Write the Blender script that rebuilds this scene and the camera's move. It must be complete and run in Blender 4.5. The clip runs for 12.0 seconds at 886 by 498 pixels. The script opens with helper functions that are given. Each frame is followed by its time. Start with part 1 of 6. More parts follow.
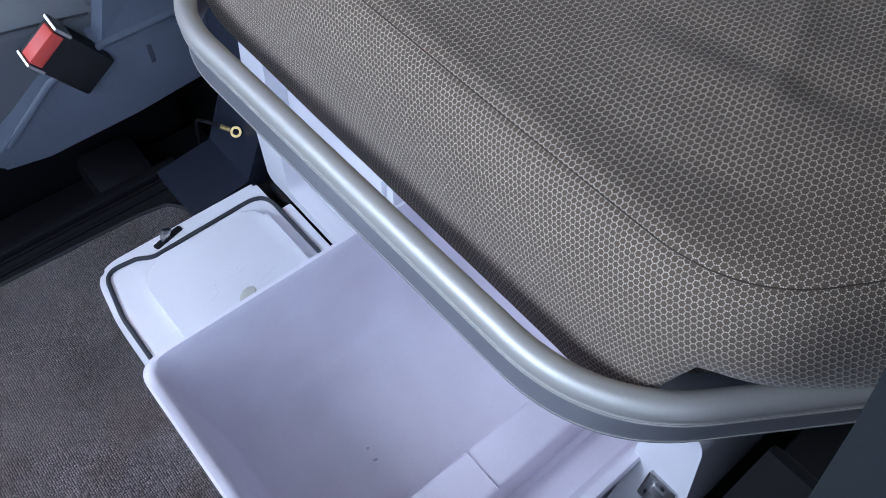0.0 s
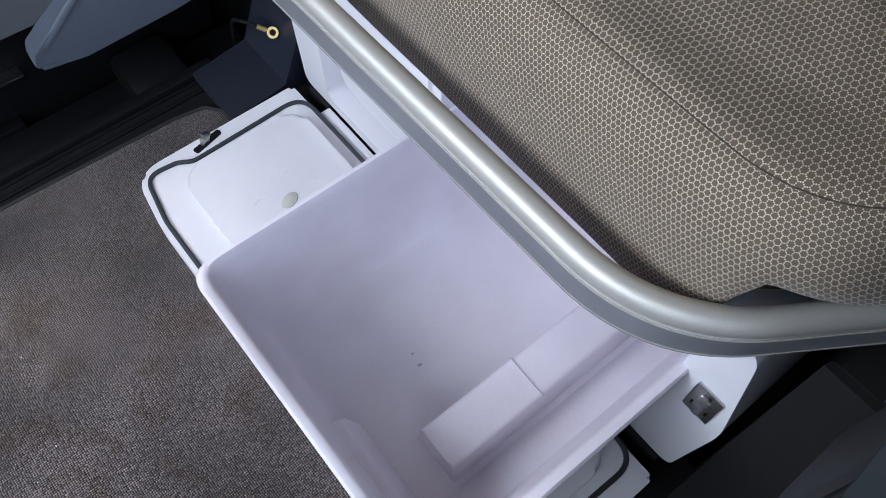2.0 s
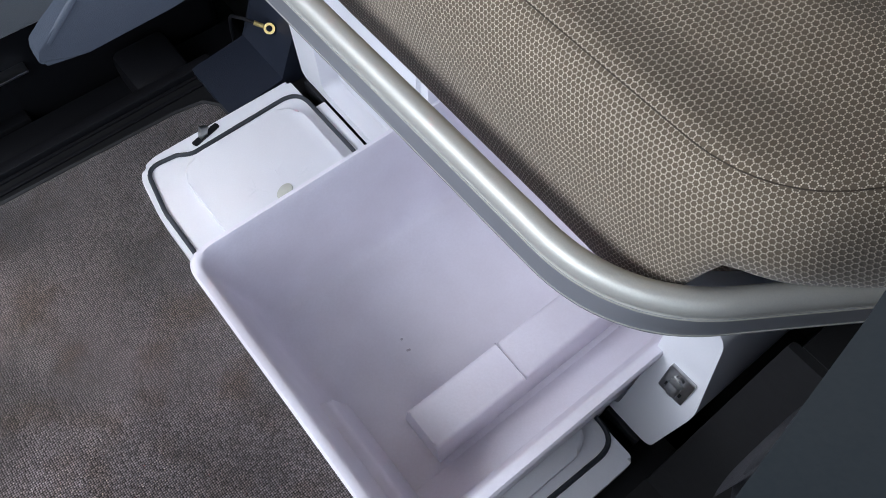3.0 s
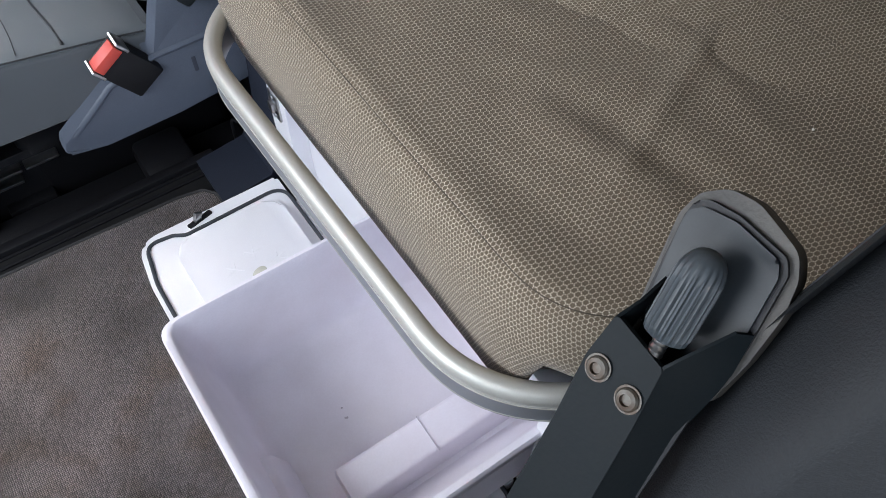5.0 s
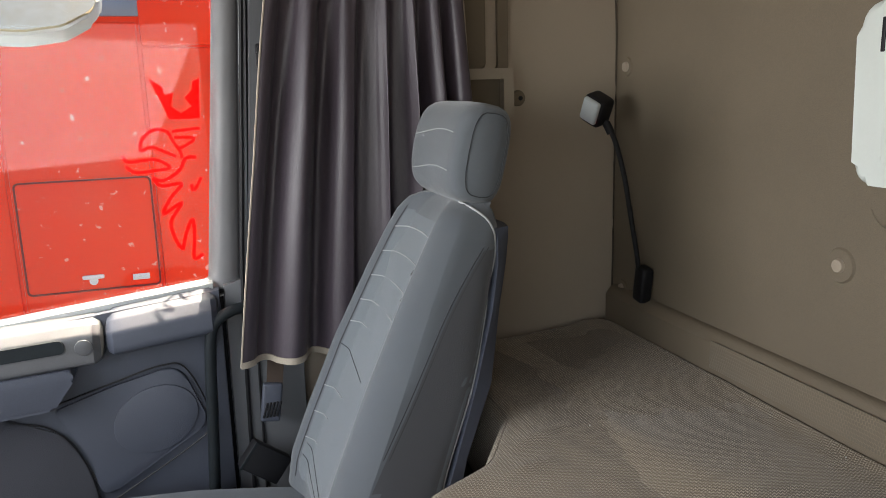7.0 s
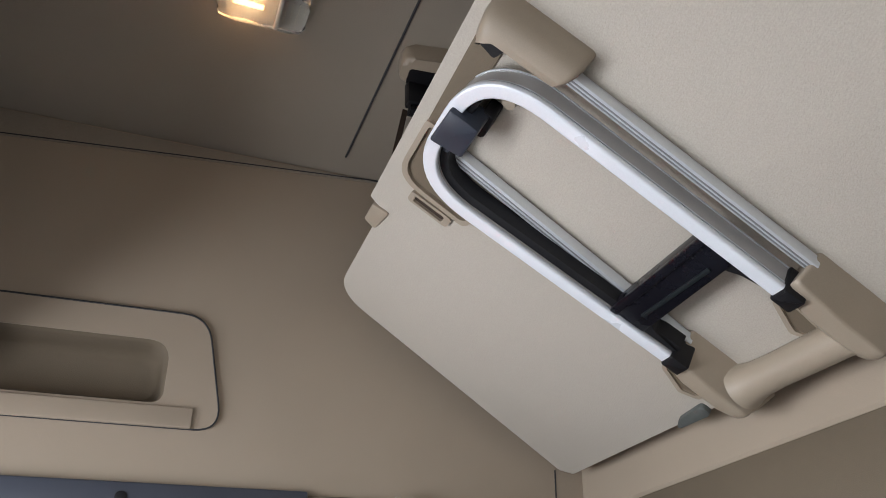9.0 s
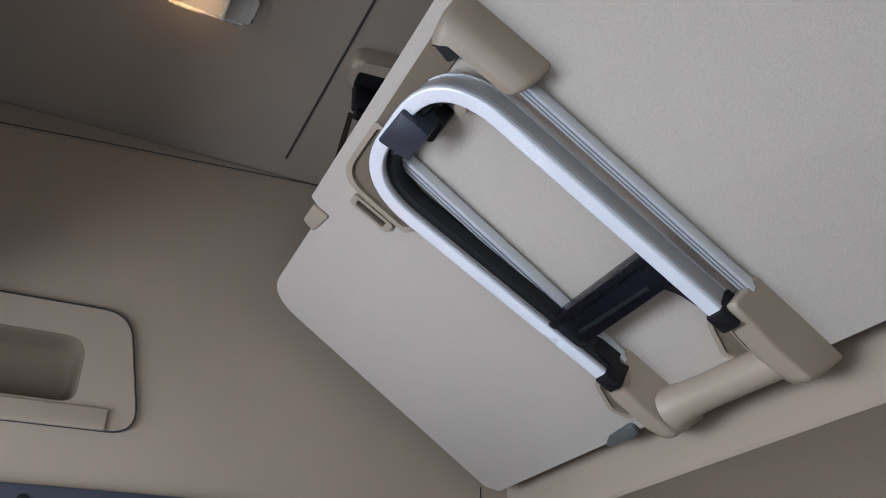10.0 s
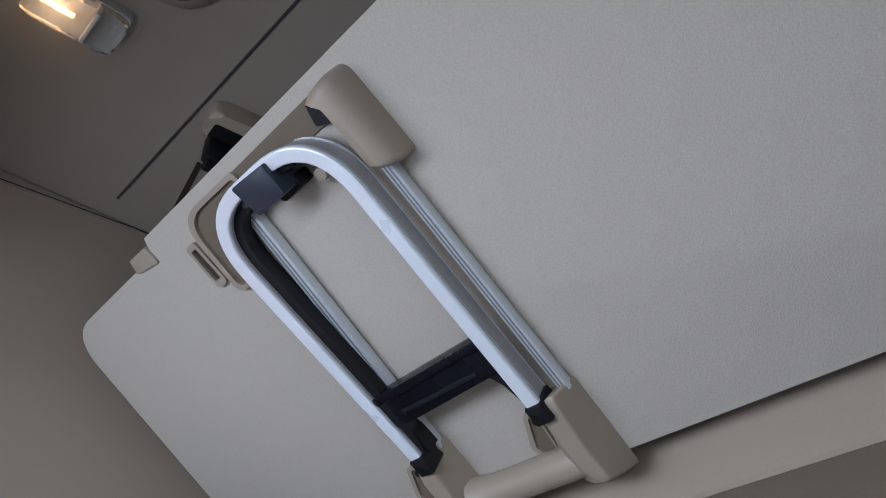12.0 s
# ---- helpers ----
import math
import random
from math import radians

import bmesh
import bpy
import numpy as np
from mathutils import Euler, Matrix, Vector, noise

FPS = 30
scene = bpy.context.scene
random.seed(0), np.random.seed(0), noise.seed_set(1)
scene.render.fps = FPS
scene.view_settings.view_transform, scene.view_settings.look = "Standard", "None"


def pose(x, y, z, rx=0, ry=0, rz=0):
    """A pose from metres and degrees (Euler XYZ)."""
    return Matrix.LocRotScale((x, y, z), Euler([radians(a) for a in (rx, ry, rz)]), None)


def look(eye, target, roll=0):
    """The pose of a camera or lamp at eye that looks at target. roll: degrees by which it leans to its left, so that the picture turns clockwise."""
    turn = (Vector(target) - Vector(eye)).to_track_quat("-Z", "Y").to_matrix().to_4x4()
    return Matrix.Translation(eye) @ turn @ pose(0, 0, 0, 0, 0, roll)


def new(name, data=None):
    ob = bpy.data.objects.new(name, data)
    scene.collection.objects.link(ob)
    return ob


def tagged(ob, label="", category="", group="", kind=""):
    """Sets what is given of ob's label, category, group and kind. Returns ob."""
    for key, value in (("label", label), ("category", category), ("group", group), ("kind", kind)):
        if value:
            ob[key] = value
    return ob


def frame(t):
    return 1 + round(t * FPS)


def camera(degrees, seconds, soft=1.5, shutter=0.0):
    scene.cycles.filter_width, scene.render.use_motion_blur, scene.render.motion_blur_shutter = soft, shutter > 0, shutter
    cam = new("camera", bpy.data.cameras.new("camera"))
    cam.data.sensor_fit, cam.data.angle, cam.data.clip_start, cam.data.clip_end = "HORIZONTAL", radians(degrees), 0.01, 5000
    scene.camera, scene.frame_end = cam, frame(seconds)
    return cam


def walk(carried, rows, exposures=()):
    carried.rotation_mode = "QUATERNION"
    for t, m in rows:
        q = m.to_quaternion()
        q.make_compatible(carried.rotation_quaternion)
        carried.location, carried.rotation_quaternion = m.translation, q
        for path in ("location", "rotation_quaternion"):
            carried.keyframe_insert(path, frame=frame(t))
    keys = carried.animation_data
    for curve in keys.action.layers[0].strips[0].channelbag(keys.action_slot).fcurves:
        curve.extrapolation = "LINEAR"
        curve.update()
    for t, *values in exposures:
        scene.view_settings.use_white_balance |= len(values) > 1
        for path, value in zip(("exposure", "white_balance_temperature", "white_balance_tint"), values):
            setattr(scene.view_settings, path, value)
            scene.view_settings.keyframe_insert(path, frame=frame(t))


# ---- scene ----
cam = camera(59.6, 12.0, soft=0.7)
PATH = [
    (0.0, -0.2024, -0.4311, 1.0179, 36.146, -1.438, -40.382),
    (0.5, -0.2417, -0.3994, 0.9924, 30.369, -1.358, -39.735),
    (1.0, -0.2543, -0.4148, 0.9997, 29.944, -0.955, -39.413),
    (1.5, -0.2605, -0.4147, 1.0072, 29.711, -0.972, -39.194),
    (2.0, -0.2248, -0.4009, 1.0132, 29.060, -0.783, -39.004),
    (2.5, -0.2184, -0.4128, 1.0251, 28.704, -0.387, -38.881),
    (4.5, -0.1905, -0.5264, 1.1303, 31.177, 0.180, -36.331),
    (5.0, -0.1532, -0.5725, 1.2071, 34.098, -0.249, -34.455),
    (5.5, -0.2000, -0.6624, 1.2566, 43.633, -0.139, -29.454),
    (6.0, -0.1651, -0.6256, 1.2543, 55.439, 1.590, -21.986),
    (6.5, -0.1613, -0.6750, 1.2568, 67.169, 1.736, -19.616),
    (7.0, -0.1580, -0.6856, 1.2643, 78.041, 1.570, -18.378),
    (7.5, -0.1720, -0.7149, 1.2881, 89.351, 1.195, -17.835),
    (7.6, -0.1720, -0.7047, 1.2884, 91.926, 0.742, -17.784),
    (7.7, -0.1792, -0.7156, 1.2891, 94.061, 1.106, -17.620),
    (9.3, -0.3406, -0.7502, 1.2610, 121.294, 1.570, -22.139),
    (9.5, -0.3374, -0.7401, 1.2573, 121.172, 1.595, -22.252),
    (10.0, -0.3370, -0.7146, 1.2634, 120.889, 1.497, -27.669),
    (10.5, -0.3503, -0.7213, 1.2792, 121.171, 1.802, -38.529),
    (11.0, -0.3888, -0.7371, 1.2640, 126.610, 2.086, -42.854),
    (11.5, -0.3927, -0.7210, 1.2500, 127.422, 1.950, -43.510),
    (12.0, -0.3639, -0.6857, 1.2292, 127.313, 1.907, -43.487),
]
walk(cam, [(t, pose(*p)) for t, *p in PATH], exposures=[
    (0.0, 1.49, 5350, 13), (0.6, 1.52, 5500, 12), (2.5, 1.60, 6100, 10), (4.6, 1.80, 6300, 9), (5.4, 1.93, 6450, 9),
    (6.0, 2.10, 6600, 9), (6.6, 2.03, 6600, 9), (7.0, 1.95, 6800, 10), (7.7, 2.09, 7100, 12), (9.4, 2.12, 5950, 11), (10.6, 1.79, 5600, 11), (12.0, 1.72, 5450, 11)])

# ---- light ----
SUN = Vector((-0.160, -0.385, -0.912)).normalized()
world = bpy.data.worlds.new("sky")
scene.world = world
world.use_nodes = True
wn = world.node_tree
sky = wn.nodes.new("ShaderNodeTexSky")
sky.sky_type = 'NISHITA'
sky.sun_disc = False
sky.sun_elevation = math.asin(-SUN.z)
sky.sun_rotation = math.atan2(-SUN.x, -SUN.y)
wn.nodes["Background"].inputs[1].default_value = 0.09
wn.links.new(sky.outputs[0], wn.nodes["Background"].inputs[0])
sun = new("sun", bpy.data.lights.new("sun", 'SUN'))
sun.data.energy, sun.data.angle, sun.data.color = 5.0, radians(0.6), (1.0, 0.89, 0.74)
sun.matrix_world = look((0, 0, 0), SUN)


def window_light(name, eye, target, sx, sy, power, col):
    li = bpy.data.lights.new(name, 'AREA')
    li.shape, li.size, li.size_y, li.energy, li.color = 'RECTANGLE', sx, sy, power, col
    ob = new(name, li)
    ob.matrix_world = look(eye, target)
    return ob


# Area lamps added in the unseen windscreen and doorway, standing in for sky light.
window_light("windscreen_daylight", (-1.32, 0.20, 1.24), (0.25, 0.0, 0.50), 1.4, 0.66, 9.4, (0.95, 0.97, 1.0))
window_light("doorway_daylight", (-0.6, -1.06, 1.22), (0.15, -0.15, 0.40), 1.0, 0.68, 2.0, (0.95, 0.97, 1.0))


from mathutils.bvhtree import BVHTree


# ---- material helpers ----
def mat(name, col, rough=0.6, metal=0.0, grain=0.0, grain_scale=300.0, stain=0.0, stain_scale=6.0, bump=0.0, bump_scale=None,
        stretch=(1, 1, 1), spec=0.5, sheen=0.0, dark=None, coat=0.0, depth=0.002):
    m = bpy.data.materials.new(name)
    m.use_nodes = True
    nt = m.node_tree
    b = nt.nodes["Principled BSDF"]
    b.inputs["Roughness"].default_value = rough
    b.inputs["Metallic"].default_value = metal
    b.inputs["Specular IOR Level"].default_value = spec
    b.inputs["Sheen Weight"].default_value = sheen
    b.inputs["Coat Weight"].default_value = coat
    b.inputs["Base Color"].default_value = (*col, 1)
    tc = nt.nodes.new("ShaderNodeTexCoord")
    mp = nt.nodes.new("ShaderNodeMapping")
    mp.inputs["Scale"].default_value = stretch
    nt.links.new(tc.outputs["Object"], mp.inputs["Vector"])

    def noise_node(scale, detail=3.0):
        n = nt.nodes.new("ShaderNodeTexNoise")
        n.inputs["Scale"].default_value = scale
        n.inputs["Detail"].default_value = detail
        nt.links.new(mp.outputs[0], n.inputs["Vector"])
        return n
    last = None
    dark = dark or tuple(c * 0.45 for c in col)
    for amount, scale in ((stain, stain_scale), (grain, grain_scale)):
        if amount:
            n = noise_node(scale, 5.0 if scale < 50 else 2.0)
            ramp = nt.nodes.new("ShaderNodeMapRange")
            ramp.inputs[1].default_value, ramp.inputs[2].default_value = 0.35, 0.65
            ramp.inputs[3].default_value, ramp.inputs[4].default_value = 0.0, amount
            nt.links.new(n.outputs[0], ramp.inputs[0])
            mix = nt.nodes.new("ShaderNodeMix")
            mix.data_type = 'RGBA'
            mix.inputs[6].default_value, mix.inputs[7].default_value = (*col, 1), (*dark, 1)
            nt.links.new(ramp.outputs[0], mix.inputs[0])
            if last:
                nt.links.new(last, mix.inputs[6])
            last = mix.outputs[2]
            if scale < 50:
                rr = nt.nodes.new("ShaderNodeMapRange")
                rr.inputs[3].default_value, rr.inputs[4].default_value = max(0.02, rough - 0.08), min(1, rough + 0.08)
                nt.links.new(n.outputs[0], rr.inputs[0])
                nt.links.new(rr.outputs[0], b.inputs["Roughness"])
    if last:
        nt.links.new(last, b.inputs["Base Color"])
    if bump:
        n = noise_node(bump_scale or grain_scale, 2.0)
        bp = nt.nodes.new("ShaderNodeBump")
        bp.inputs["Strength"].default_value = bump
        bp.inputs["Distance"].default_value = depth
        nt.links.new(n.outputs[0], bp.inputs["Height"])
        nt.links.new(bp.outputs[0], b.inputs["Normal"])
    return m


def honeycomb(name, base, line, pitch, rough=0.85, wrinkle=0.25):
    """Woven cloth with a fine honeycomb of light threads, seen from above or on a front face."""
    m = bpy.data.materials.new(name)
    m.use_nodes = True
    nt = m.node_tree
    b = nt.nodes["Principled BSDF"]
    b.inputs["Roughness"].default_value = rough
    b.inputs["Sheen Weight"].default_value = 0.15
    b.inputs["Specular IOR Level"].default_value = 0.25
    tc = nt.nodes.new("ShaderNodeTexCoord")
    cells = nt.nodes.new("ShaderNodeCombineXYZ")
    for i, d in enumerate(((0, 1 / pitch, 0), (0.68 / pitch, 0, 0.68 / pitch))):
        dot = nt.nodes.new("ShaderNodeVectorMath")
        dot.operation = 'DOT_PRODUCT'
        dot.inputs[1].default_value = d
        nt.links.new(tc.outputs["Object"], dot.inputs[0])
        nt.links.new(dot.outputs["Value"], cells.inputs[i])

    def vec(op, p, q=None, r=None):
        v = nt.nodes.new("ShaderNodeVectorMath")
        v.operation = op
        nt.links.new(p, v.inputs[0])
        for k, w in ((1, q), (2, r)):
            if isinstance(w, tuple):
                v.inputs[k].default_value = w
            elif w is not None:
                nt.links.new(w, v.inputs[k])
        return v

    def num(op, p, q):
        v = nt.nodes.new("ShaderNodeMath")
        v.operation = op
        nt.links.new(p, v.inputs[0])
        nt.links.new(q, v.inputs[1])
        return v.outputs[0]
    half, neg = (0.5, 0.866, 1.0), (-0.5, -0.866, -1.0)
    wa = vec('WRAP', cells.outputs[0], half, neg).outputs[0]
    wb = vec('WRAP', vec('SUBTRACT', cells.outputs[0], (0.5, 0.866, 0)).outputs[0], half, neg).outputs[0]
    near = num('LESS_THAN', vec('DOT_PRODUCT', wa, wa).outputs["Value"], vec('DOT_PRODUCT', wb, wb).outputs["Value"])
    pick = nt.nodes.new("ShaderNodeMix")
    pick.data_type = 'VECTOR'
    nt.links.new(near, pick.inputs[0])
    nt.links.new(wb, pick.inputs[4])
    nt.links.new(wa, pick.inputs[5])
    ab = vec('ABSOLUTE', pick.outputs[1]).outputs[0]
    add2 = nt.nodes.new("ShaderNodeMath")
    add2.operation = 'MAXIMUM'
    nt.links.new(vec('DOT_PRODUCT', ab, (0.5, 0.866, 0)).outputs["Value"], add2.inputs[0])
    nt.links.new(vec('DOT_PRODUCT', ab, (1.0, 0, 0)).outputs["Value"], add2.inputs[1])
    spots = None
    for q in ((0.0, 0.577, 0), (0.5, 0.289, 0), (0.25, 0.433, 0), (0.5, 0.0, 0)):
        d = vec('DISTANCE', ab, q).outputs["Value"]
        spots = num('MINIMUM', spots, d) if spots else d
    rng = nt.nodes.new("ShaderNodeMapRange")
    rng.inputs[1].default_value, rng.inputs[2].default_value = 0.065, 0.135
    rng.inputs[3].default_value, rng.inputs[4].default_value = 1.0, 0.0
    nt.links.new(spots, rng.inputs[0])
    edge = nt.nodes.new("ShaderNodeMapRange")
    edge.inputs[1].default_value, edge.inputs[2].default_value = 0.40, 0.49
    edge.inputs[3].default_value, edge.inputs[4].default_value = 0.0, 0.22
    nt.links.new(add2.outputs[0], edge.inputs[0])
    thread = num('MAXIMUM', rng.outputs[0], edge.outputs[0])
    n = nt.nodes.new("ShaderNodeTexNoise")
    n.inputs["Scale"].default_value = 5.0
    n.inputs["Detail"].default_value = 6.0
    nt.links.new(tc.outputs["Object"], n.inputs["Vector"])
    n2 = nt.nodes.new("ShaderNodeTexNoise")
    n2.inputs["Scale"].default_value, n2.inputs["Detail"].default_value = 260.0, 1.0
    nt.links.new(tc.outputs["Object"], n2.inputs["Vector"])
    stain = nt.nodes.new("ShaderNodeMapRange")
    stain.inputs[1].default_value, stain.inputs[2].default_value = 0.42, 0.75
    stain.inputs[3].default_value, stain.inputs[4].default_value = 0.0, 0.6
    nt.links.new(n.outputs[0], stain.inputs[0])
    mix0 = nt.nodes.new("ShaderNodeMix")
    mix0.data_type = 'RGBA'
    mix0.inputs[6].default_value = (*base, 1)
    mix0.inputs[7].default_value = (*[c * 0.62 for c in base], 1)
    nt.links.new(stain.outputs[0], mix0.inputs[0])
    mul = nt.nodes.new("ShaderNodeMath")
    mul.operation = 'MULTIPLY'
    nt.links.new(thread, mul.inputs[0])
    dash = nt.nodes.new("ShaderNodeMapRange")
    dash.inputs[1].default_value, dash.inputs[2].default_value = 0.35, 0.65
    dash.inputs[3].default_value, dash.inputs[4].default_value = 0.62, 1.1
    nt.links.new(n2.outputs[0], dash.inputs[0])
    nt.links.new(dash.outputs[0], mul.inputs[1])
    mul.use_clamp = True
    mix1 = nt.nodes.new("ShaderNodeMix")
    mix1.data_type = 'RGBA'
    mix1.inputs[7].default_value = (*line, 1)
    nt.links.new(mix0.outputs[2], mix1.inputs[6])
    nt.links.new(mul.outputs[0], mix1.inputs[0])
    nt.links.new(mix1.outputs[2], b.inputs["Base Color"])
    bp = nt.nodes.new("ShaderNodeBump")
    bp.inputs["Strength"].default_value = 0.4
    bp.inputs["Distance"].default_value = 0.0012
    nt.links.new(add2.outputs[0], bp.inputs["Height"])
    bp2 = nt.nodes.new("ShaderNodeBump")
    bp2.inputs["Strength"].default_value = wrinkle
    bp2.inputs["Distance"].default_value = 0.02
    nt.links.new(n.outputs[0], bp2.inputs["Height"])
    nt.links.new(bp.outputs[0], bp2.inputs["Normal"])
    nt.links.new(bp2.outputs[0], b.inputs["Normal"])
    return m


def glassy(name, col=(1, 1, 1), rough=0.0, ior=1.45):
    m = bpy.data.materials.new(name)
    m.use_nodes = True
    b = m.node_tree.nodes["Principled BSDF"]
    b.inputs["Transmission Weight"].default_value = 1
    b.inputs["Roughness"].default_value = rough
    b.inputs["IOR"].default_value = ior
    b.inputs["Base Color"].default_value = (*col, 1)
    return m


def glow(name, col, strength):
    m = bpy.data.materials.new(name)
    m.use_nodes = True
    b = m.node_tree.nodes["Principled BSDF"]
    b.inputs["Emission Color"].default_value = (*col, 1)
    b.inputs["Emission Strength"].default_value = strength
    b.inputs["Base Color"].default_value = (*col, 1)
    return m


def loop_pile(name, light, dark, scale):
    """Looped pile: small rounded tufts with dark gaps, each a little different, and broad worn stains."""
    m = bpy.data.materials.new(name)
    m.use_nodes = True
    nt = m.node_tree
    b = nt.nodes["Principled BSDF"]
    b.inputs["Roughness"].default_value = 0.95
    b.inputs["Specular IOR Level"].default_value = 0.15
    b.inputs["Sheen Weight"].default_value = 0.15
    tc = nt.nodes.new("ShaderNodeTexCoord")
    vo = nt.nodes.new("ShaderNodeTexVoronoi")
    vo.voronoi_dimensions = '2D'
    vo.inputs["Scale"].default_value, vo.inputs["Randomness"].default_value = scale, 0.30
    nt.links.new(tc.outputs["Object"], vo.inputs["Vector"])
    no = nt.nodes.new("ShaderNodeTexNoise")
    no.inputs["Scale"].default_value, no.inputs["Detail"].default_value = 5.0, 8.0
    nt.links.new(tc.outputs["Object"], no.inputs["Vector"])
    fl = nt.nodes.new("ShaderNodeTexNoise")
    fl.inputs["Scale"].default_value, fl.inputs["Detail"].default_value = 130.0, 3.0
    nt.links.new(tc.outputs["Object"], fl.inputs["Vector"])
    sep = nt.nodes.new("ShaderNodeSeparateColor")
    nt.links.new(vo.outputs["Color"], sep.inputs[0])

    def ramp(src, a, b_, c, d):
        r = nt.nodes.new("ShaderNodeMapRange")
        r.inputs[1].default_value, r.inputs[2].default_value, r.inputs[3].default_value, r.inputs[4].default_value = a, b_, c, d
        nt.links.new(src, r.inputs[0])
        return r.outputs[0]

    def math_node(op, p, q):
        r = nt.nodes.new("ShaderNodeMath")
        r.operation = op
        nt.links.new(p, r.inputs[0])
        nt.links.new(q, r.inputs[1])
        return r.outputs[0]
    tuft = ramp(vo.outputs["Distance"], 0.10, 0.60, 1.18, 0.03)
    each = ramp(sep.outputs[0], 0.0, 1.0, 0.55, 1.35)
    worn = ramp(no.outputs[0], 0.36, 0.62, 0.62, 1.18)
    fleck = ramp(fl.outputs[0], 0.34, 0.52, 0.78, 1.0)
    val = math_node('MULTIPLY', math_node('MULTIPLY', tuft, each), math_node('MULTIPLY', worn, fleck))
    mix = nt.nodes.new("ShaderNodeMix")
    mix.data_type = 'RGBA'
    mix.inputs[6].default_value, mix.inputs[7].default_value = (*dark, 1), (*light, 1)
    mix.clamp_factor = False
    nt.links.new(val, mix.inputs[0])
    spill = nt.nodes.new("ShaderNodeTexNoise")
    spill.inputs["Scale"].default_value, spill.inputs["Detail"].default_value = 11.0, 8.0
    nt.links.new(tc.outputs["Object"], spill.inputs["Vector"])
    brown = nt.nodes.new("ShaderNodeMix")
    brown.data_type, brown.blend_type = 'RGBA', 'MULTIPLY'
    brown.inputs[7].default_value = (0.62, 0.50, 0.36, 1)
    nt.links.new(ramp(spill.outputs[0], 0.50, 0.66, 0.0, 0.6), brown.inputs[0])
    nt.links.new(mix.outputs[2], brown.inputs[6])
    nt.links.new(brown.outputs[2], b.inputs["Base Color"])
    bp = nt.nodes.new("ShaderNodeBump")
    bp.inputs["Strength"].default_value, bp.inputs["Distance"].default_value = 0.6, 0.002
    nt.links.new(tuft, bp.inputs["Height"])
    nt.links.new(bp.outputs[0], b.inputs["Normal"])
    return m


M_carpet = loop_pile("carpet", (0.240, 0.201, 0.200), (0.014, 0.012, 0.011), 330)
M_rubber = mat("black_rubber", (0.009, 0.009, 0.010), 0.6, grain=0.4, grain_scale=90, stain=0.4, stain_scale=9, bump=0.15)
M_navy = mat("navy_plastic", (0.016, 0.021, 0.036), 0.55, grain=0.3, grain_scale=260, stain=0.3, bump=0.2, bump_scale=500)
M_blue = mat("blue_grey_plastic", (0.103, 0.122, 0.160), 0.5, grain=0.2, grain_scale=500, stain=0.18, stain_scale=9, bump=0.25, bump_scale=700)
M_blue_dark = mat("dark_blue_grey_plastic", (0.056, 0.064, 0.088), 0.55, grain=0.2, grain_scale=500, stain=0.25, stain_scale=5, bump=0.25, bump_scale=700)
M_pillar = mat("pillar_plastic", (0.118, 0.122, 0.130), 0.5, grain=0.2, grain_scale=500, stain=0.2, stain_scale=6, bump=0.25, bump_scale=700)
M_frame = mat("frame_plastic", (0.125, 0.123, 0.128), 0.45, grain=0.15, grain_scale=500, stain=0.2, stain_scale=7, bump=0.2, bump_scale=700)
M_door_cloth = mat("door_cloth", (0.034, 0.036, 0.047), 0.9, grain=0.5, grain_scale=600, stain=0.3, bump=0.5, bump_scale=700, sheen=0.2)
M_white = mat("white_plastic", (0.80, 0.80, 0.84), 0.33, grain=0.05, grain_scale=400, stain=0.10, stain_scale=8, bump=0.05, dark=(0.45, 0.44, 0.46))
M_tray = mat("tray_plastic", (0.84, 0.815, 0.89), 0.42, grain=0.06, grain_scale=300, stain=0.32, stain_scale=5.0, bump=0.08, dark=(0.46, 0.39, 0.42))
M_gasket = mat("gasket", (0.03, 0.034, 0.042), 0.6, grain=0.2)
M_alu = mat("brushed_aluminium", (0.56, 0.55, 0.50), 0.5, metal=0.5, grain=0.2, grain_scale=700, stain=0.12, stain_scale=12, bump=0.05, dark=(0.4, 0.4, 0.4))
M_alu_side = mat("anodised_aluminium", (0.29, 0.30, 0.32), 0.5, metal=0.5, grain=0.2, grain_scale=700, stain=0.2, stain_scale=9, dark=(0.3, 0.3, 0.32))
M_alu_white = mat("silver_paint", (0.76, 0.80, 0.86), 0.3, metal=0.15, grain=0.05, stain=0.08, stain_scale=14)
M_steel = mat("steel", (0.5, 0.5, 0.5), 0.3, metal=1.0, stain=0.3, stain_scale=60)
M_rusty = mat("worn_bolt", (0.10, 0.092, 0.08), 0.5, metal=0.4, stain=0.8, stain_scale=160, dark=(0.06, 0.035, 0.02))
M_brass = mat("brass", (0.85, 0.66, 0.26), 0.35, metal=0.75, stain=0.2, stain_scale=60)
M_mattress = honeycomb("mattress_cloth", (0.130, 0.101, 0.070), (0.67, 0.59, 0.47), 0.0051)
M_mattress_side = honeycomb("mattress_side_cloth", (0.130, 0.101, 0.070), (0.67, 0.59, 0.47), 0.0047, wrinkle=0.12)
M_mesh = honeycomb("spacer_mesh", (0.140, 0.112, 0.079), (0.225, 0.183, 0.133), 0.006)
M_seat = mat("seat_cloth", (0.090, 0.101, 0.113), 0.88, grain=0.35, grain_scale=900, stain=0.12, stain_scale=7, bump=0.35, bump_scale=900, sheen=0.3, dark=(0.065, 0.072, 0.08))
M_seat_mid = mat("seat_panel_cloth", (0.130, 0.149, 0.165), 0.85, grain=0.4, grain_scale=900, stain=0.12, stain_scale=7, bump=0.4, bump_scale=900, sheen=0.3, dark=(0.088, 0.10, 0.112))
